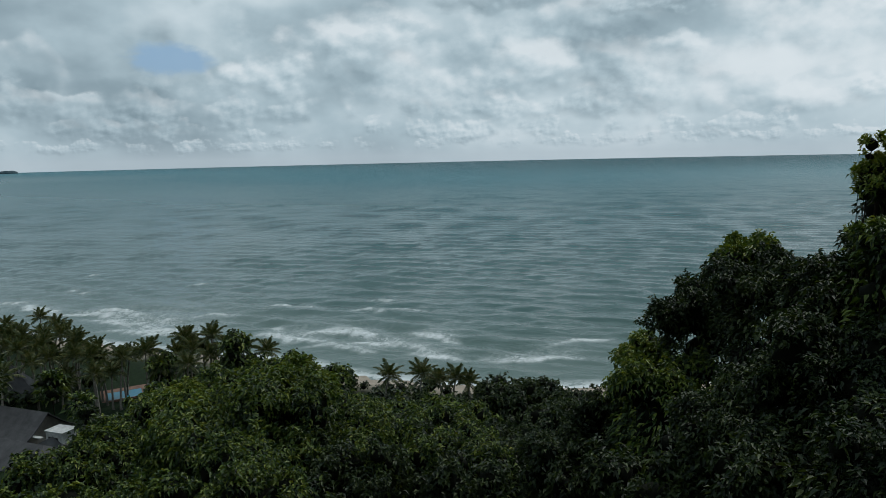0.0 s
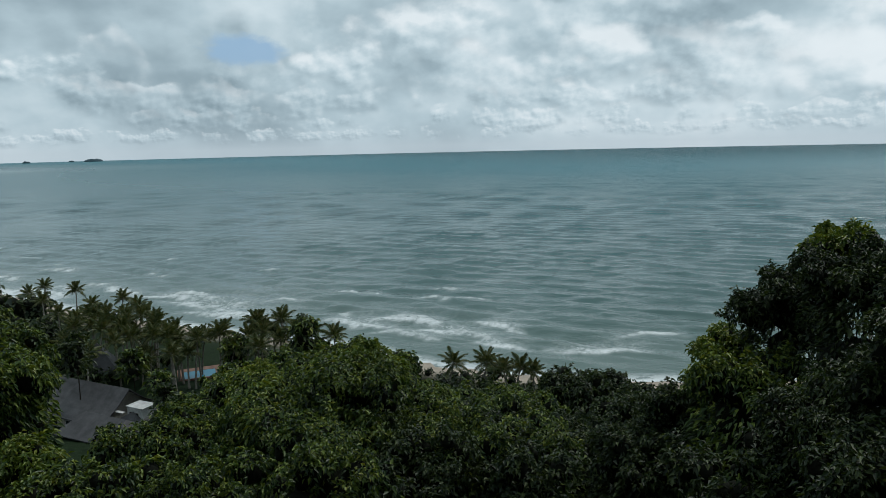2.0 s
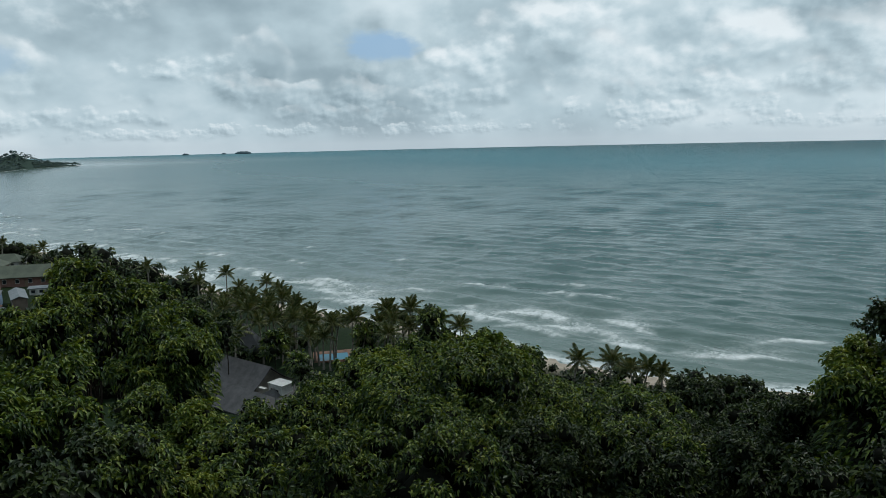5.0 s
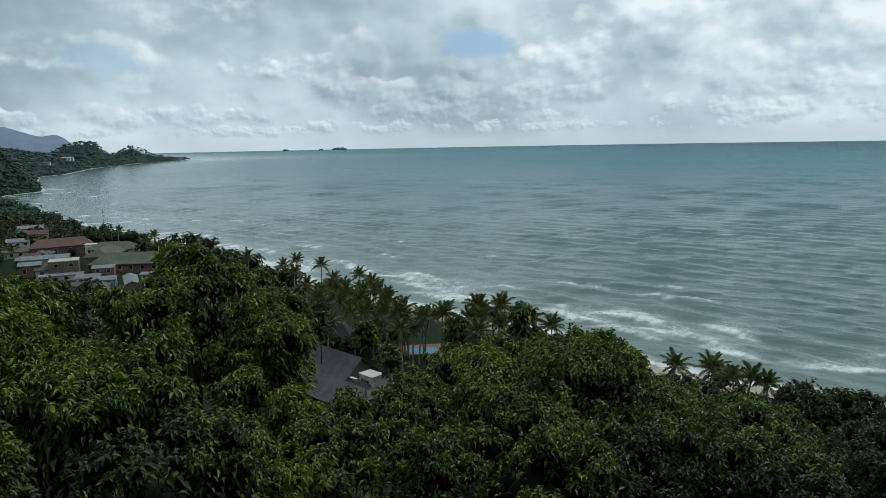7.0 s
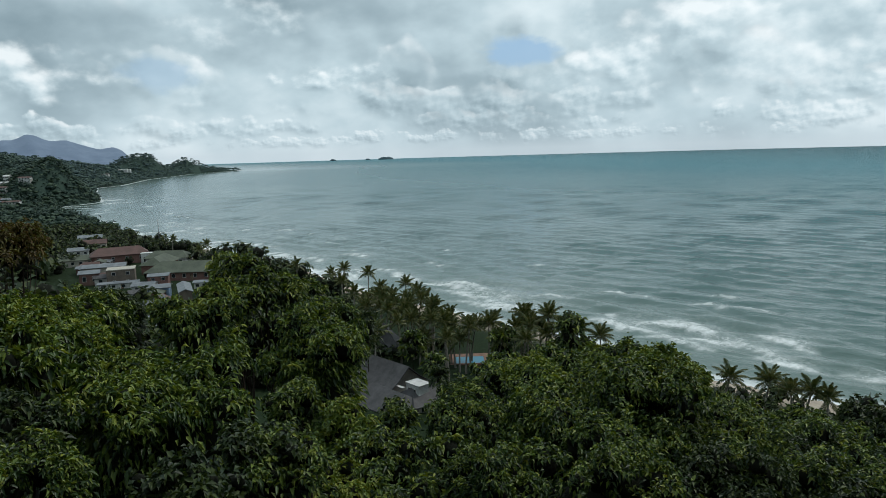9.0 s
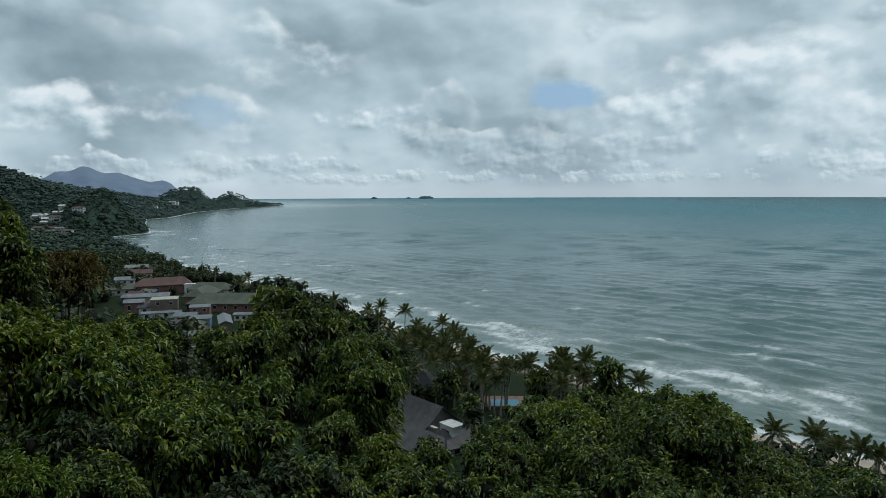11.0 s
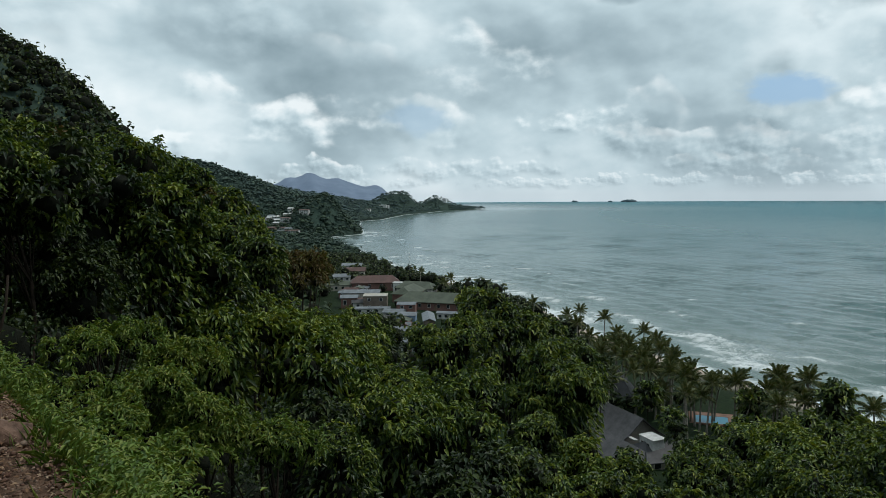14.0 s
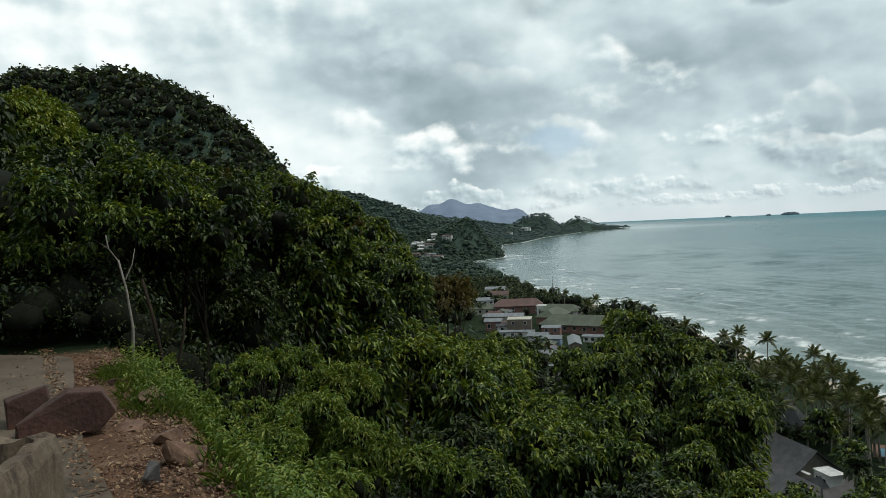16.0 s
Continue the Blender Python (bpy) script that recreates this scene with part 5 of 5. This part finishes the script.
def litter():
    """Gravel and dead leaves strewn over the path."""
    rng = np.random.default_rng(21)
    n = 11000
    x = rng.uniform(-11.5, -3.0, n)
    y = rng.uniform(-0.35, 1.0, n)
    ok = y < edge_y(x) + rng.uniform(-0.1, 0.25, n)
    x, y = x[ok], y[ok]
    z = height(x, y)
    s = rng.uniform(0.003, 0.009, len(x)) * (1 + 1.6 * (rng.random(len(x)) < 0.05))
    cube = np.array([(-1, -1, -0.5), (1, -1, -0.6), (1.1, 1, -0.5), (-1, 0.9, -0.5), (-0.7, -0.6, 0.55), (0.7, -0.7, 0.45), (0.6, 0.7, 0.6), (-0.6, 0.6, 0.4)])
    quad = np.array([(0, 3, 2, 1), (4, 5, 6, 7), (0, 1, 5, 4), (1, 2, 6, 5), (2, 3, 7, 6), (3, 0, 4, 7)])
    a = rng.uniform(0, 6.28, len(x))
    v = cube[None] * s[:, None, None] * rng.uniform(0.7, 1.3, (len(x), 8, 3))
    v = np.stack([v[..., 0] * np.cos(a)[:, None] - v[..., 1] * np.sin(a)[:, None], v[..., 0] * np.sin(a)[:, None] + v[..., 1] * np.cos(a)[:, None], v[..., 2]], -1)
    v += np.stack([x, y, z + s * 0.4], 1)[:, None]
    f = (quad[None] + np.arange(len(x))[:, None, None] * 8).reshape(-1, 4)
    tagged(new("gravel", mesh_of("gravel", v.reshape(-1, 3), f, GRAVEL)), "brown gravel strewn over the path", "gravel", kind="stuff")
    n = 9000
    x, y = rng.uniform(-11.5, -2.5, n), -0.35 + 1.5 * rng.random(n) ** 1.2 - 0.35 * (rng.random(n) < 0.08)
    at = np.stack([x, y, np.maximum(height(x, y), np.where(y < -0.2, 50.478, 0)) + rng.uniform(0.008, 0.04, n)], 1)
    v, f = leaves(rng, at, rng.normal(0, 1, (n, 3)) * [1, 1, 0.16], 0.036, 0.42, -0.12, 0.05)
    tagged(new("leaf_litter", mesh_of("leaf_litter", v, f, LEAF["dry"])), "dry brown leaves lying on the path", "leaf litter", kind="stuff")


def grass():
    """Grass and soft weeds on the shoulder of the slope."""
    rng = np.random.default_rng(22)
    spots = []
    for x0, x1, y0, y1, n in ((-11, -2.5, 0.15, 1.2, 1700), (-11, -2.0, 0.8, 3.4, 2600), (-2, 6, 0.7, 3.0, 500)):
        x, y = rng.uniform(x0, x1, n), rng.uniform(y0, y1, n)
        clump = np.sin(x * 2.3 + 1) * np.sin(y * 3.1 + x) + rng.normal(0, 0.4, n)
        spots.append(np.stack([x, y], 1)[(y > edge_y(x) - 0.05) & (clump > -0.5)])
    p = np.vstack(spots)
    k = 16
    base = np.repeat(p, k, 0) + rng.normal(0, 0.07, (len(p) * k, 2))
    at = np.column_stack([base, height(base[:, 0], base[:, 1]) - 0.02])
    way = rng.normal(0, 0.45, (len(at), 3)) + [0, 0, 1.0]
    v, f = leaves(rng, at, way, np.repeat(rng.uniform(0.09, 0.22, len(p)), k)[:, None], 0.030, 0.1, 0.02)
    tagged(new("grass", mesh_of("grass", v, f, LEAF["grass"])), "fresh green grass along the path's edge", "grass", kind="stuff")
    n = 4200
    x, y = rng.uniform(-11, -2, n), rng.uniform(0.35, 4.2, n)
    ok = y > edge_y(x) - 0.1 + 0.25 * rng.random(n)
    p = np.stack([x, y], 1)[ok]
    high = rng.uniform(0.03, 0.32, len(p))
    k = 14
    at = np.column_stack([np.repeat(p, k, 0) + rng.normal(0, 0.09, (len(p) * k, 2)), np.repeat(height(p[:, 0], p[:, 1]) + high, k) * 1.0 + rng.normal(0, 0.06, len(p) * k)])
    way = rng.normal(0, 1, (len(at), 3)) * [1, 1, 0.25] + [0, 0, 0.25]
    v, f = leaves(rng, at, way, 0.042, 0.36, 0.3, 0.12)
    tagged(new("weeds", mesh_of("weeds", v, f, LEAF["grass"])), "leafy green weeds crowding the slope's edge", "weeds", kind="stuff")


litter()
grass()


def sapling():
    """A thin pale stem, forked near the top."""
    thing = tagged(new("sapling"), "thin pale leafless sapling forked near its top", "tree")
    thing.location = (-9.80, 0.56, 50.33)
    v, f = join([tube([(0, 0, 0), (0.03, 0.02, 0.55), (-0.02, -0.02, 1.0), (-0.06, -0.08, 1.35)], [0.019, 0.016, 0.014, 0.011], 7)])
    part("trunk", mesh_of("trunk", v, f, PALE_BARK, smooth=True), thing)
    for line in ([(-0.06, -0.08, 1.34), (-0.08, -0.18, 1.5), (-0.1, -0.34, 1.62)], [(-0.03, -0.02, 1.12), (0, 0.06, 1.3), (-0.02, 0.10, 1.48)], [(-0.08, -0.18, 1.5), (-0.06, -0.2, 1.66)]):
        v, f = tube(line, [0.009, 0.007, 0.004][:len(line)], 6)
        part("branch", mesh_of("branch", v, f, PALE_BARK, smooth=True), thing)


sapling()


def bare_trunk(x, y, lines, g=None):
    thing = tagged(new("forked_tree"), "slim brown forked trunk in the shade", "tree")
    thing.location = (x, y, float(height(x, y)) - 0.15)
    for k, line in enumerate(lines):
        v, f = tube(line, [0.026 * (1 - 0.35 * i / len(line)) * (1 if k == 0 else 0.7) for i in range(len(line))], 8)
        part("trunk" if k == 0 else "branch", mesh_of("trunk", v, f, BARK, smooth=True), thing)


bare_trunk(-9.8, 0.95, [[(0, 0, 0), (0.02, -0.05, 0.35), (0.05, -0.08, 0.8), (0.0, -0.14, 1.25), (-0.1, -0.22, 1.7)], [(0.02, 0, 0.35), (0.03, 0.10, 0.6), (0.0, 0.20, 0.95), (-0.1, 0.26, 1.3)]])


# ---- trees of the slope, from the near thicket outwards ----
tree("vine", -12.17, 9.48, 47.00, 1.96, 1.07, far=0.82)
tree("vine", -12.28, 8.49, 47.02, 0.98, 0.76, far=0.82)
tree("vine", -16.61, 20.05, 44.45, 1.75, 2.04, far=1.1)
tree("broad", -17.71, 22.12, 44.98, 1.47, 1.05, far=1.25)
tree("vine", -16.64, 21.07, 43.71, 1.21, 1.41, far=1.2)
tree("broad", -22.83, 24.50, 45.30, 2.10, 1.48, far=1.48)
tree("young", -30.32, 30.09, 45.18, 1.19, 0.94, far=1.88)
tree("broad", -26.33, 30.78, 43.43, 2.09, 1.35, far=1.79)
tree("broad", -28.40, 28.99, 45.11, 1.50, 1.20, far=1.79)
tree("vine", -22.72, 20.32, 45.34, 1.68, 1.08, far=1.2)
tree("dark", -29.39, 21.60, 44.48, 1.62, 1.08, far=1.19)
tree("broad", -28.30, 19.81, 44.98, 1.53, 1.14, far=1.52)
tree("young", -17.95, 10.66, 47.66, 1.35, 0.90)
tree("vine", -15.26, 8.95, 47.43, 1.27, 0.95)
tree("young", -15.65, 10.26, 47.46, 0.81, 0.61)
tree("dark", -11.96, 6.40, 47.57, 0.88, 0.53, far=0.66)
tree("dark", -7.36, 5.77, 47.94, 0.74, 0.34, far=0.61)
tree("dark", -8.79, 8.38, 46.95, 0.81, 0.54, far=0.7)
tree("broad", -13.30, 14.72, 44.73, 0.82, 0.90)
tree("broad", -9.29, 13.40, 44.31, 1.78, 0.89)
tree("young", -11.45, 14.72, 44.54, 0.85, 0.64)
tree("broad", -9.51, 17.89, 43.55, 1.57, 0.97)
tree("young", -8.48, 9.50, 45.95, 0.88, 0.49, far=0.66)
tree("broad", -16.76, 32.49, 38.29, 1.71, 1.08, far=1.7)
tree("airy", -17.04, 43.22, 36.09, 1.97, 1.36, far=2.15)
tree("broad", -10.85, 27.86, 40.99, 1.86, 1.28, far=1.39)
tree("broad", -21.15, 48.66, 33.58, 1.65, 1.32, far=2.46)
tree("broad", -5.39, 19.17, 44.15, 2.76, 1.84)
tree("airy", -4.35, 19.71, 45.00, 1.15, 0.95, far=1.2)
tree("vine", -7.18, 18.89, 43.72, 1.49, 1.26)
tree("broad", -3.32, 20.77, 43.31, 1.81, 1.32)
tree("broad", -4.65, 14.36, 44.66, 2.15, 0.96, far=0.85)
tree("broad", -2.37, 18.49, 43.23, 2.09, 1.12, far=0.9)
tree("broad", -6.55, 12.68, 44.93, 1.01, 0.67, far=0.74)
tree("broad", -1.09, 28.09, 40.11, 2.47, 1.23, far=1.34)
tree("broad", 0.71, 25.03, 40.76, 2.02, 1.01, far=1.21)
tree("broad", -1.56, 43.51, 34.96, 2.58, 1.31, far=2.06)
tree("broad", 0.88, 37.53, 36.93, 2.24, 1.20, far=1.79)
tree("broad", -5.51, 56.95, 29.84, 2.24, 1.57, far=2.69)
tree("dark", 12.14, 91.16, 18.33, 5.50, 3.08, far=3.23)
tree("dark", 6.75, 91.52, 18.29, 3.08, 2.79, far=3.23)
tree("dark", 16.22, 82.44, 19.95, 4.04, 2.29, far=2.96)
tree("dark", 10.52, 68.30, 23.49, 5.05, 2.52, far=2.47)
tree("dark", -3.40, 74.78, 23.42, 3.29, 1.68, far=2.64)
tree("dark", -6.72, 72.31, 24.13, 2.63, 1.63, far=2.57)
tree("dark", 0.06, 74.38, 23.19, 2.69, 1.80, far=2.64)
tree("broad", 1.04, 42.97, 33.58, 2.99, 1.58, far=2.11)
tree("dark", -1.51, 27.12, 39.78, 2.47, 1.35, far=0.99)
tree("dark", 2.41, 27.83, 39.13, 2.20, 1.39, far=1.02)
tree("dark", 4.01, 23.82, 40.50, 1.82, 1.21)
tree("dark", -2.47, 16.66, 43.66, 1.71, 0.99, far=0.75)
tree("dark", 0.16, 17.59, 42.97, 1.65, 0.90, far=0.9)
tree("broad", -3.16, 24.19, 42.42, 0.97, 0.97, far=1.2)
tree("dark", 8.41, 21.79, 46.49, 1.65, 1.65, far=0.79)
tree("dark", 8.98, 18.55, 47.97, 1.70, 1.29, far=0.72)
tree("dark", 8.43, 14.43, 48.89, 1.27, 1.27, far=0.7)
tree("airy", 9.32, 20.73, 48.47, 1.03, 0.77, far=1.3)
tree("vine", 6.88, 19.60, 44.76, 2.06, 1.07)
tree("dark", 5.94, 23.34, 42.20, 1.75, 1.56, far=0.86)
tree("dark", 6.86, 14.43, 46.18, 1.91, 1.34, far=0.7)
tree("dark", 6.87, 11.44, 47.76, 1.47, 1.26, far=0.66)
tree("dark", 5.38, 15.37, 44.33, 1.88, 0.88, far=0.9)
tree("airy", 7.97, 12.68, 51.25, 0.50, 1.01, far=0.74)
tree("broad", 7.61, 11.64, 50.35, 0.73, 0.73, far=0.82)
tree("dark", 4.14, 22.21, 41.31, 1.50, 1.12)
tree("dark", 6.16, 9.25, 47.48, 1.35, 0.81, far=0.66)
tree("young", 6.96, 22.93, 44.86, 1.12, 0.84, far=1.12)
tree("dark", 5.48, 10.49, 46.63, 1.36, 0.68, far=0.66)
tree("broad", -13.73, 0.88, 52.25, 1.75, 0.97, far=0.72)
tree("broad", -13.81, -0.31, 51.57, 1.07, 0.83, far=0.72)
tree("broad", -14.54, 2.20, 51.58, 1.05, 0.94, far=0.72)
tree("broad", -16.73, 5.33, 50.94, 1.27, 1.21)
tree("young", -16.72, 5.45, 51.81, 0.89, 0.51)
tree("broad", -17.16, 6.63, 49.66, 1.08, 1.14)
tree("dark", -15.21, 3.39, 50.44, 1.12, 0.95, far=0.58)
tree("young", -30.54, 0.57, 55.86, 2.02, 1.35, far=1.34)
tree("broad", -27.52, 2.20, 54.61, 1.41, 0.81, far=1.21)
tree("broad", -26.25, 4.59, 53.54, 1.07, 0.88, far=1.2)
tree("rust", -29.82, 6.96, 53.50, 1.12, 0.94, far=1.3)
tree("broad", -42.30, 16.88, 52.38, 2.19, 1.35, far=2.02)
tree("broad", -47.90, 16.13, 53.90, 2.06, 1.42, far=2.24)
tree("broad", -37.18, 10.44, 52.97, 1.56, 1.19, far=1.7)
tree("broad", -27.78, 12.48, 50.25, 1.23, 1.35, far=1.34)
tree("rust", -38.88, 17.17, 50.95, 1.26, 1.19, far=1.68)
tree("rust", -28.69, 16.72, 48.30, 1.36, 1.36, far=1.32)
tree("rust", -30.00, 16.73, 48.02, 0.76, 1.02, far=1.36)
tree("broad", -30.51, 19.30, 44.47, 1.08, 1.21, far=1.61)
tree("broad", -24.49, 12.15, 49.26, 1.21, 1.11, far=1.21)
tree("young", -16.25, 8.04, 48.50, 1.41, 0.88)
tree("vine", -15.89, 6.60, 48.69, 0.76, 0.76)
tree("vine", -20.79, 13.81, 46.76, 1.12, 0.79, far=1.2)
tree("vine", -13.89, 7.85, 48.16, 0.84, 0.60)
tree("young", -26.51, -0.09, 55.32, 1.56, 1.17, far=1.2)
tree("broad", -24.51, 2.96, 53.53, 1.08, 0.90, far=1.2)
tree("broad", -55.25, 19.06, 53.98, 1.95, 1.74, far=2.6)
tree("young", -48.91, 19.08, 53.26, 1.63, 1.40, far=2.33)
tree("broad", -42.70, 18.45, 52.03, 1.38, 1.24, far=2.06)
tree("broad", -36.65, 17.20, 51.11, 1.08, 1.08, far=1.79)
tree("broad", -61.37, 19.27, 54.64, 2.15, 1.91, far=2.87)
tree("young", -34.35, 17.20, 49.97, 0.85, 0.91, far=1.7)
tree("broad", -72.27, 20.55, 56.15, 2.24, 1.68, far=3.36)
tree("shrub", -10.62, 2.64, 49.96, 0.55, 0.30)
tree("shrub", -9.80, 1.92, 50.08, 0.43, 0.25)
tree("shrub", -11.65, 3.83, 49.24, 0.63, 0.45, far=1.2)
tree("shrub", -9.00, 2.36, 49.62, 0.54, 0.30)
tree("shrub", -8.69, 2.81, 49.18, 0.61, 0.40)
tree("shrub", -7.67, 1.51, 49.72, 0.34, 0.22, far=0.8)
tree("shrub", -8.22, 3.48, 48.80, 0.74, 0.40)
tree("shrub", -6.98, 1.71, 49.53, 0.47, 0.24, far=0.9)
tree("shrub", -9.51, 0.90, 50.12, 0.30, 0.17, far=0.8)
tree("shrub", -8.44, 0.98, 50.06, 0.27, 0.17, far=0.8)
tree("shrub", -8.32, 1.36, 49.95, 0.33, 0.19, far=0.8)
tree("shrub", -10.56, 0.88, 50.23, 0.30, 0.13, far=0.8)
tree("broad", -9.30, 5.22, 47.99, 0.66, 0.41, far=0.58)
# the next five stand mostly out of view, added to shade the hollow
tree("dark", -16.78, -1.56, 52.53, 1.80, 1.80)
tree("dark", -18.57, -3.08, 52.92, 2.69, 2.69, far=1.2)
tree("dark", -15.59, -3.12, 51.45, 2.24, 1.35, far=0.86)
tree("dark", -14.74, -1.75, 51.00, 1.15, 0.84, far=0.65)
tree("broad", -26.42, -1.96, 54.50, 2.53, 1.75, far=1.3)
tree("dark", -26.71, -0.16, 49.56, 3.31, 1.36, far=1.2)
tree("dark", -25.37, 3.36, 49.29, 3.18, 1.31, far=1.2)
tree("dark", -22.74, 1.26, 51.68, 3.29, 1.48, far=1.2)
tree("broad", -31.04, 48.61, 29.39, 2.09, 1.16, far=2.78)
# low dark shrubs, added to darken the ground past the slab
tree("dark", -13.72, -0.54, 50.31, 0.58, 0.19, far=0.5)
tree("dark", -14.68, 0.18, 50.15, 0.58, 0.19, far=0.5)
tree("dark", -14.62, 0.80, 50.03, 0.44, 0.19, far=0.5)
tree("dark", -13.40, 1.86, 49.75, 0.49, 0.19, far=0.5)
tree("broad", -16.58, 1.52, 51.32, 1.08, 0.96)
tree("broad", -8.54, 8.47, 46.86, 0.97, 0.49, far=0.74)
tree("broad", -24.36, 50.79, 31.36, 3.14, 1.62, far=2.69)
tree("broad", -21.78, 54.53, 31.69, 2.78, 1.86, far=2.78)
tree("broad", -19.68, 59.70, 30.64, 3.46, 1.97, far=2.96)
tree("broad", -13.33, 45.33, 36.33, 2.24, 1.68, far=2.24)
tree("broad", -29.55, 58.40, 27.61, 2.51, 1.36, far=3.14)
tree("dark", -43.25, 83.87, 17.93, 2.39, 1.35, far=3.29)
tree("broad", -43.20, 104.53, 14.28, 2.65, 2.21, far=5.29)
tree("broad", -33.15, 102.58, 17.00, 3.02, 2.09, far=5.02)
tree("broad", -27.62, 92.10, 21.05, 2.24, 2.24, far=4.48)
tree("dark", -76.23, 112.21, 17.52, 2.72, 2.09, far=4.61)
tree("broad", -56.00, 133.15, 12.41, 2.69, 2.02, far=6.72)
tree("broad", -39.90, 129.10, 16.65, 2.72, 2.30, far=6.27)
tree("dark", -40.14, 130.08, 12.23, 3.61, 2.34, far=4.68)
tree("broad", -34.00, 127.37, 11.84, 3.51, 2.27, far=6.18)
tree("broad", -27.22, 121.31, 14.69, 3.31, 2.53, far=5.82)
tree("broad", -19.94, 120.01, 12.85, 3.45, 2.11, far=5.73)
tree("dark", -13.08, 112.26, 10.12, 2.69, 1.62, far=3.95)
tree("dark", -104.26, 141.11, 11.70, 3.50, 2.42, far=5.93)
tree("broad", -74.03, 126.28, 11.41, 2.73, 1.59, far=6.81)
tree("broad", -62.45, 113.74, 11.64, 2.24, 1.22, far=6.09)
tree("broad", -47.73, 112.13, 13.58, 2.68, 1.44, far=5.73)
tree("broad", -41.84, 121.02, 13.48, 2.61, 1.50, far=6)
tree("broad", -50.71, 101.74, 12.36, 2.51, 1.08, far=5.38)
tree("broad", -47.84, 105.33, 13.88, 2.56, 1.28, far=5.47)
tree("dark", -55.83, 103.55, 13.20, 1.48, 0.83, far=4.08)

tree("dark", -15.20, 2.40, 52.08, 2.40, 1.15, far=0.8)
tree("broad", -17.60, 4.40, 51.91, 2.30, 1.20, far=0.9)
tree("dark", -16.20, 0.20, 52.60, 2.30, 1.20, far=0.8)
tree("dark", 8.60, 12.90, 50.20, 0.95, 1.30, far=0.72)
tree("airy", 8.55, 12.60, 51.45, 0.70, 1.05, far=0.72)
tree("dark", 8.90, 13.40, 48.90, 1.60, 1.30, far=0.72)

# ---- palms ----
palm(-54.9, 145.2, 12.4)
palm(-91.9, 147.9, 14.4)
palm(-88.9, 150.3, 14.4)
palm(-93.4, 144.2, 13.4)
palm(-79.7, 138.8, 7.4)
palm(-79.3, 145.9, 14.4)
palm(-97.3, 149.9, 14.4)
palm(-94.9, 151.2, 14.4)
palm(-87.5, 148.1, 13.4)
palm(-84.2, 151.3, 14.4)
palm(-78.5, 145.1, 13.4)
palm(-67.5, 140.5, 11.4)
palm(-61.3, 140.3, 13.4)
palm(-55.3, 145.1, 14.4)
palm(-48.8, 142.2, 15.4)
palm(-77.3, 137.2, 8.4)
palm(-106.4, 151.7, 14.4)
palm(-101.2, 150.8, 13.4)
palm(-95.4, 149.4, 14.4)
palm(-85.6, 142.6, 13.4)
palm(-82.5, 145.5, 15.4)
palm(-78.3, 143.3, 13.4)
palm(-71.1, 135.5, 13.4)
palm(-64.2, 134.3, 13.4)
palm(-66.5, 133.9, 10.4)
palm(-61.4, 138.3, 13.4)
palm(-55.5, 144.1, 14.4)
palm(-55.8, 140.4, 12.4)
palm(-50.4, 145.7, 14.4)
palm(-50.6, 141.2, 12.4)
palm(-76.1, 133.7, 8.4)
palm(-91.3, 147.5, 12.4)
palm(-83.5, 143.9, 11.4)
palm(-44.8, 140.3, 13.4)
palm(-41.6, 139.7, 13.4)
palm(-36.2, 136.7, 13.4)
palm(-11.1, 131.7, 9.4)
palm(-4.5, 129.2, 10.4)
palm(2.0, 129.1, 9.4)
palm(4.5, 129.2, 8.4)
palm(-1.3, 127.6, 9.4)
palm(-71.9, 140.2, 13.4)
palm(-66.9, 143.4, 11.4)
palm(-292.1, 256.7, 9.4)
palm(-240.0, 224.8, 10.4)
palm(-243.8, 233.3, 11.4)
palm(-156.0, 189.1, 13.4)
palm(-95.7, 141.1, 13.9)
palm(-88.9, 140.6, 13.6)
palm(-81.5, 138.8, 12.4)
palm(-76.1, 138.4, 12.7)
palm(-70.2, 136.8, 12.2)
palm(-51.9, 138.7, 13.7)
palm(-47.2, 135.7, 12.9)
palm(-44.4, 137.1, 14.2)
palm(-94.7, 136.1, 11.6)
palm(-81.2, 123.4, 13.6)
palm(-82.6, 134.5, 12.5)
palm(-66.4, 127.1, 12.3)
palm(-55.7, 132.1, 11.9)
palm(-49.8, 130.3, 12.9)
beach = random.Random(77)
for k in range(7):
    px = -104 - 7.2 * k + beach.uniform(-3, 3)
    line = float(np.interp(-px, [99, 142, 215, 337], [196, 213, 257, 301]))
    palm(px, line - beach.uniform(15, 24), beach.uniform(8.5, 13.5))
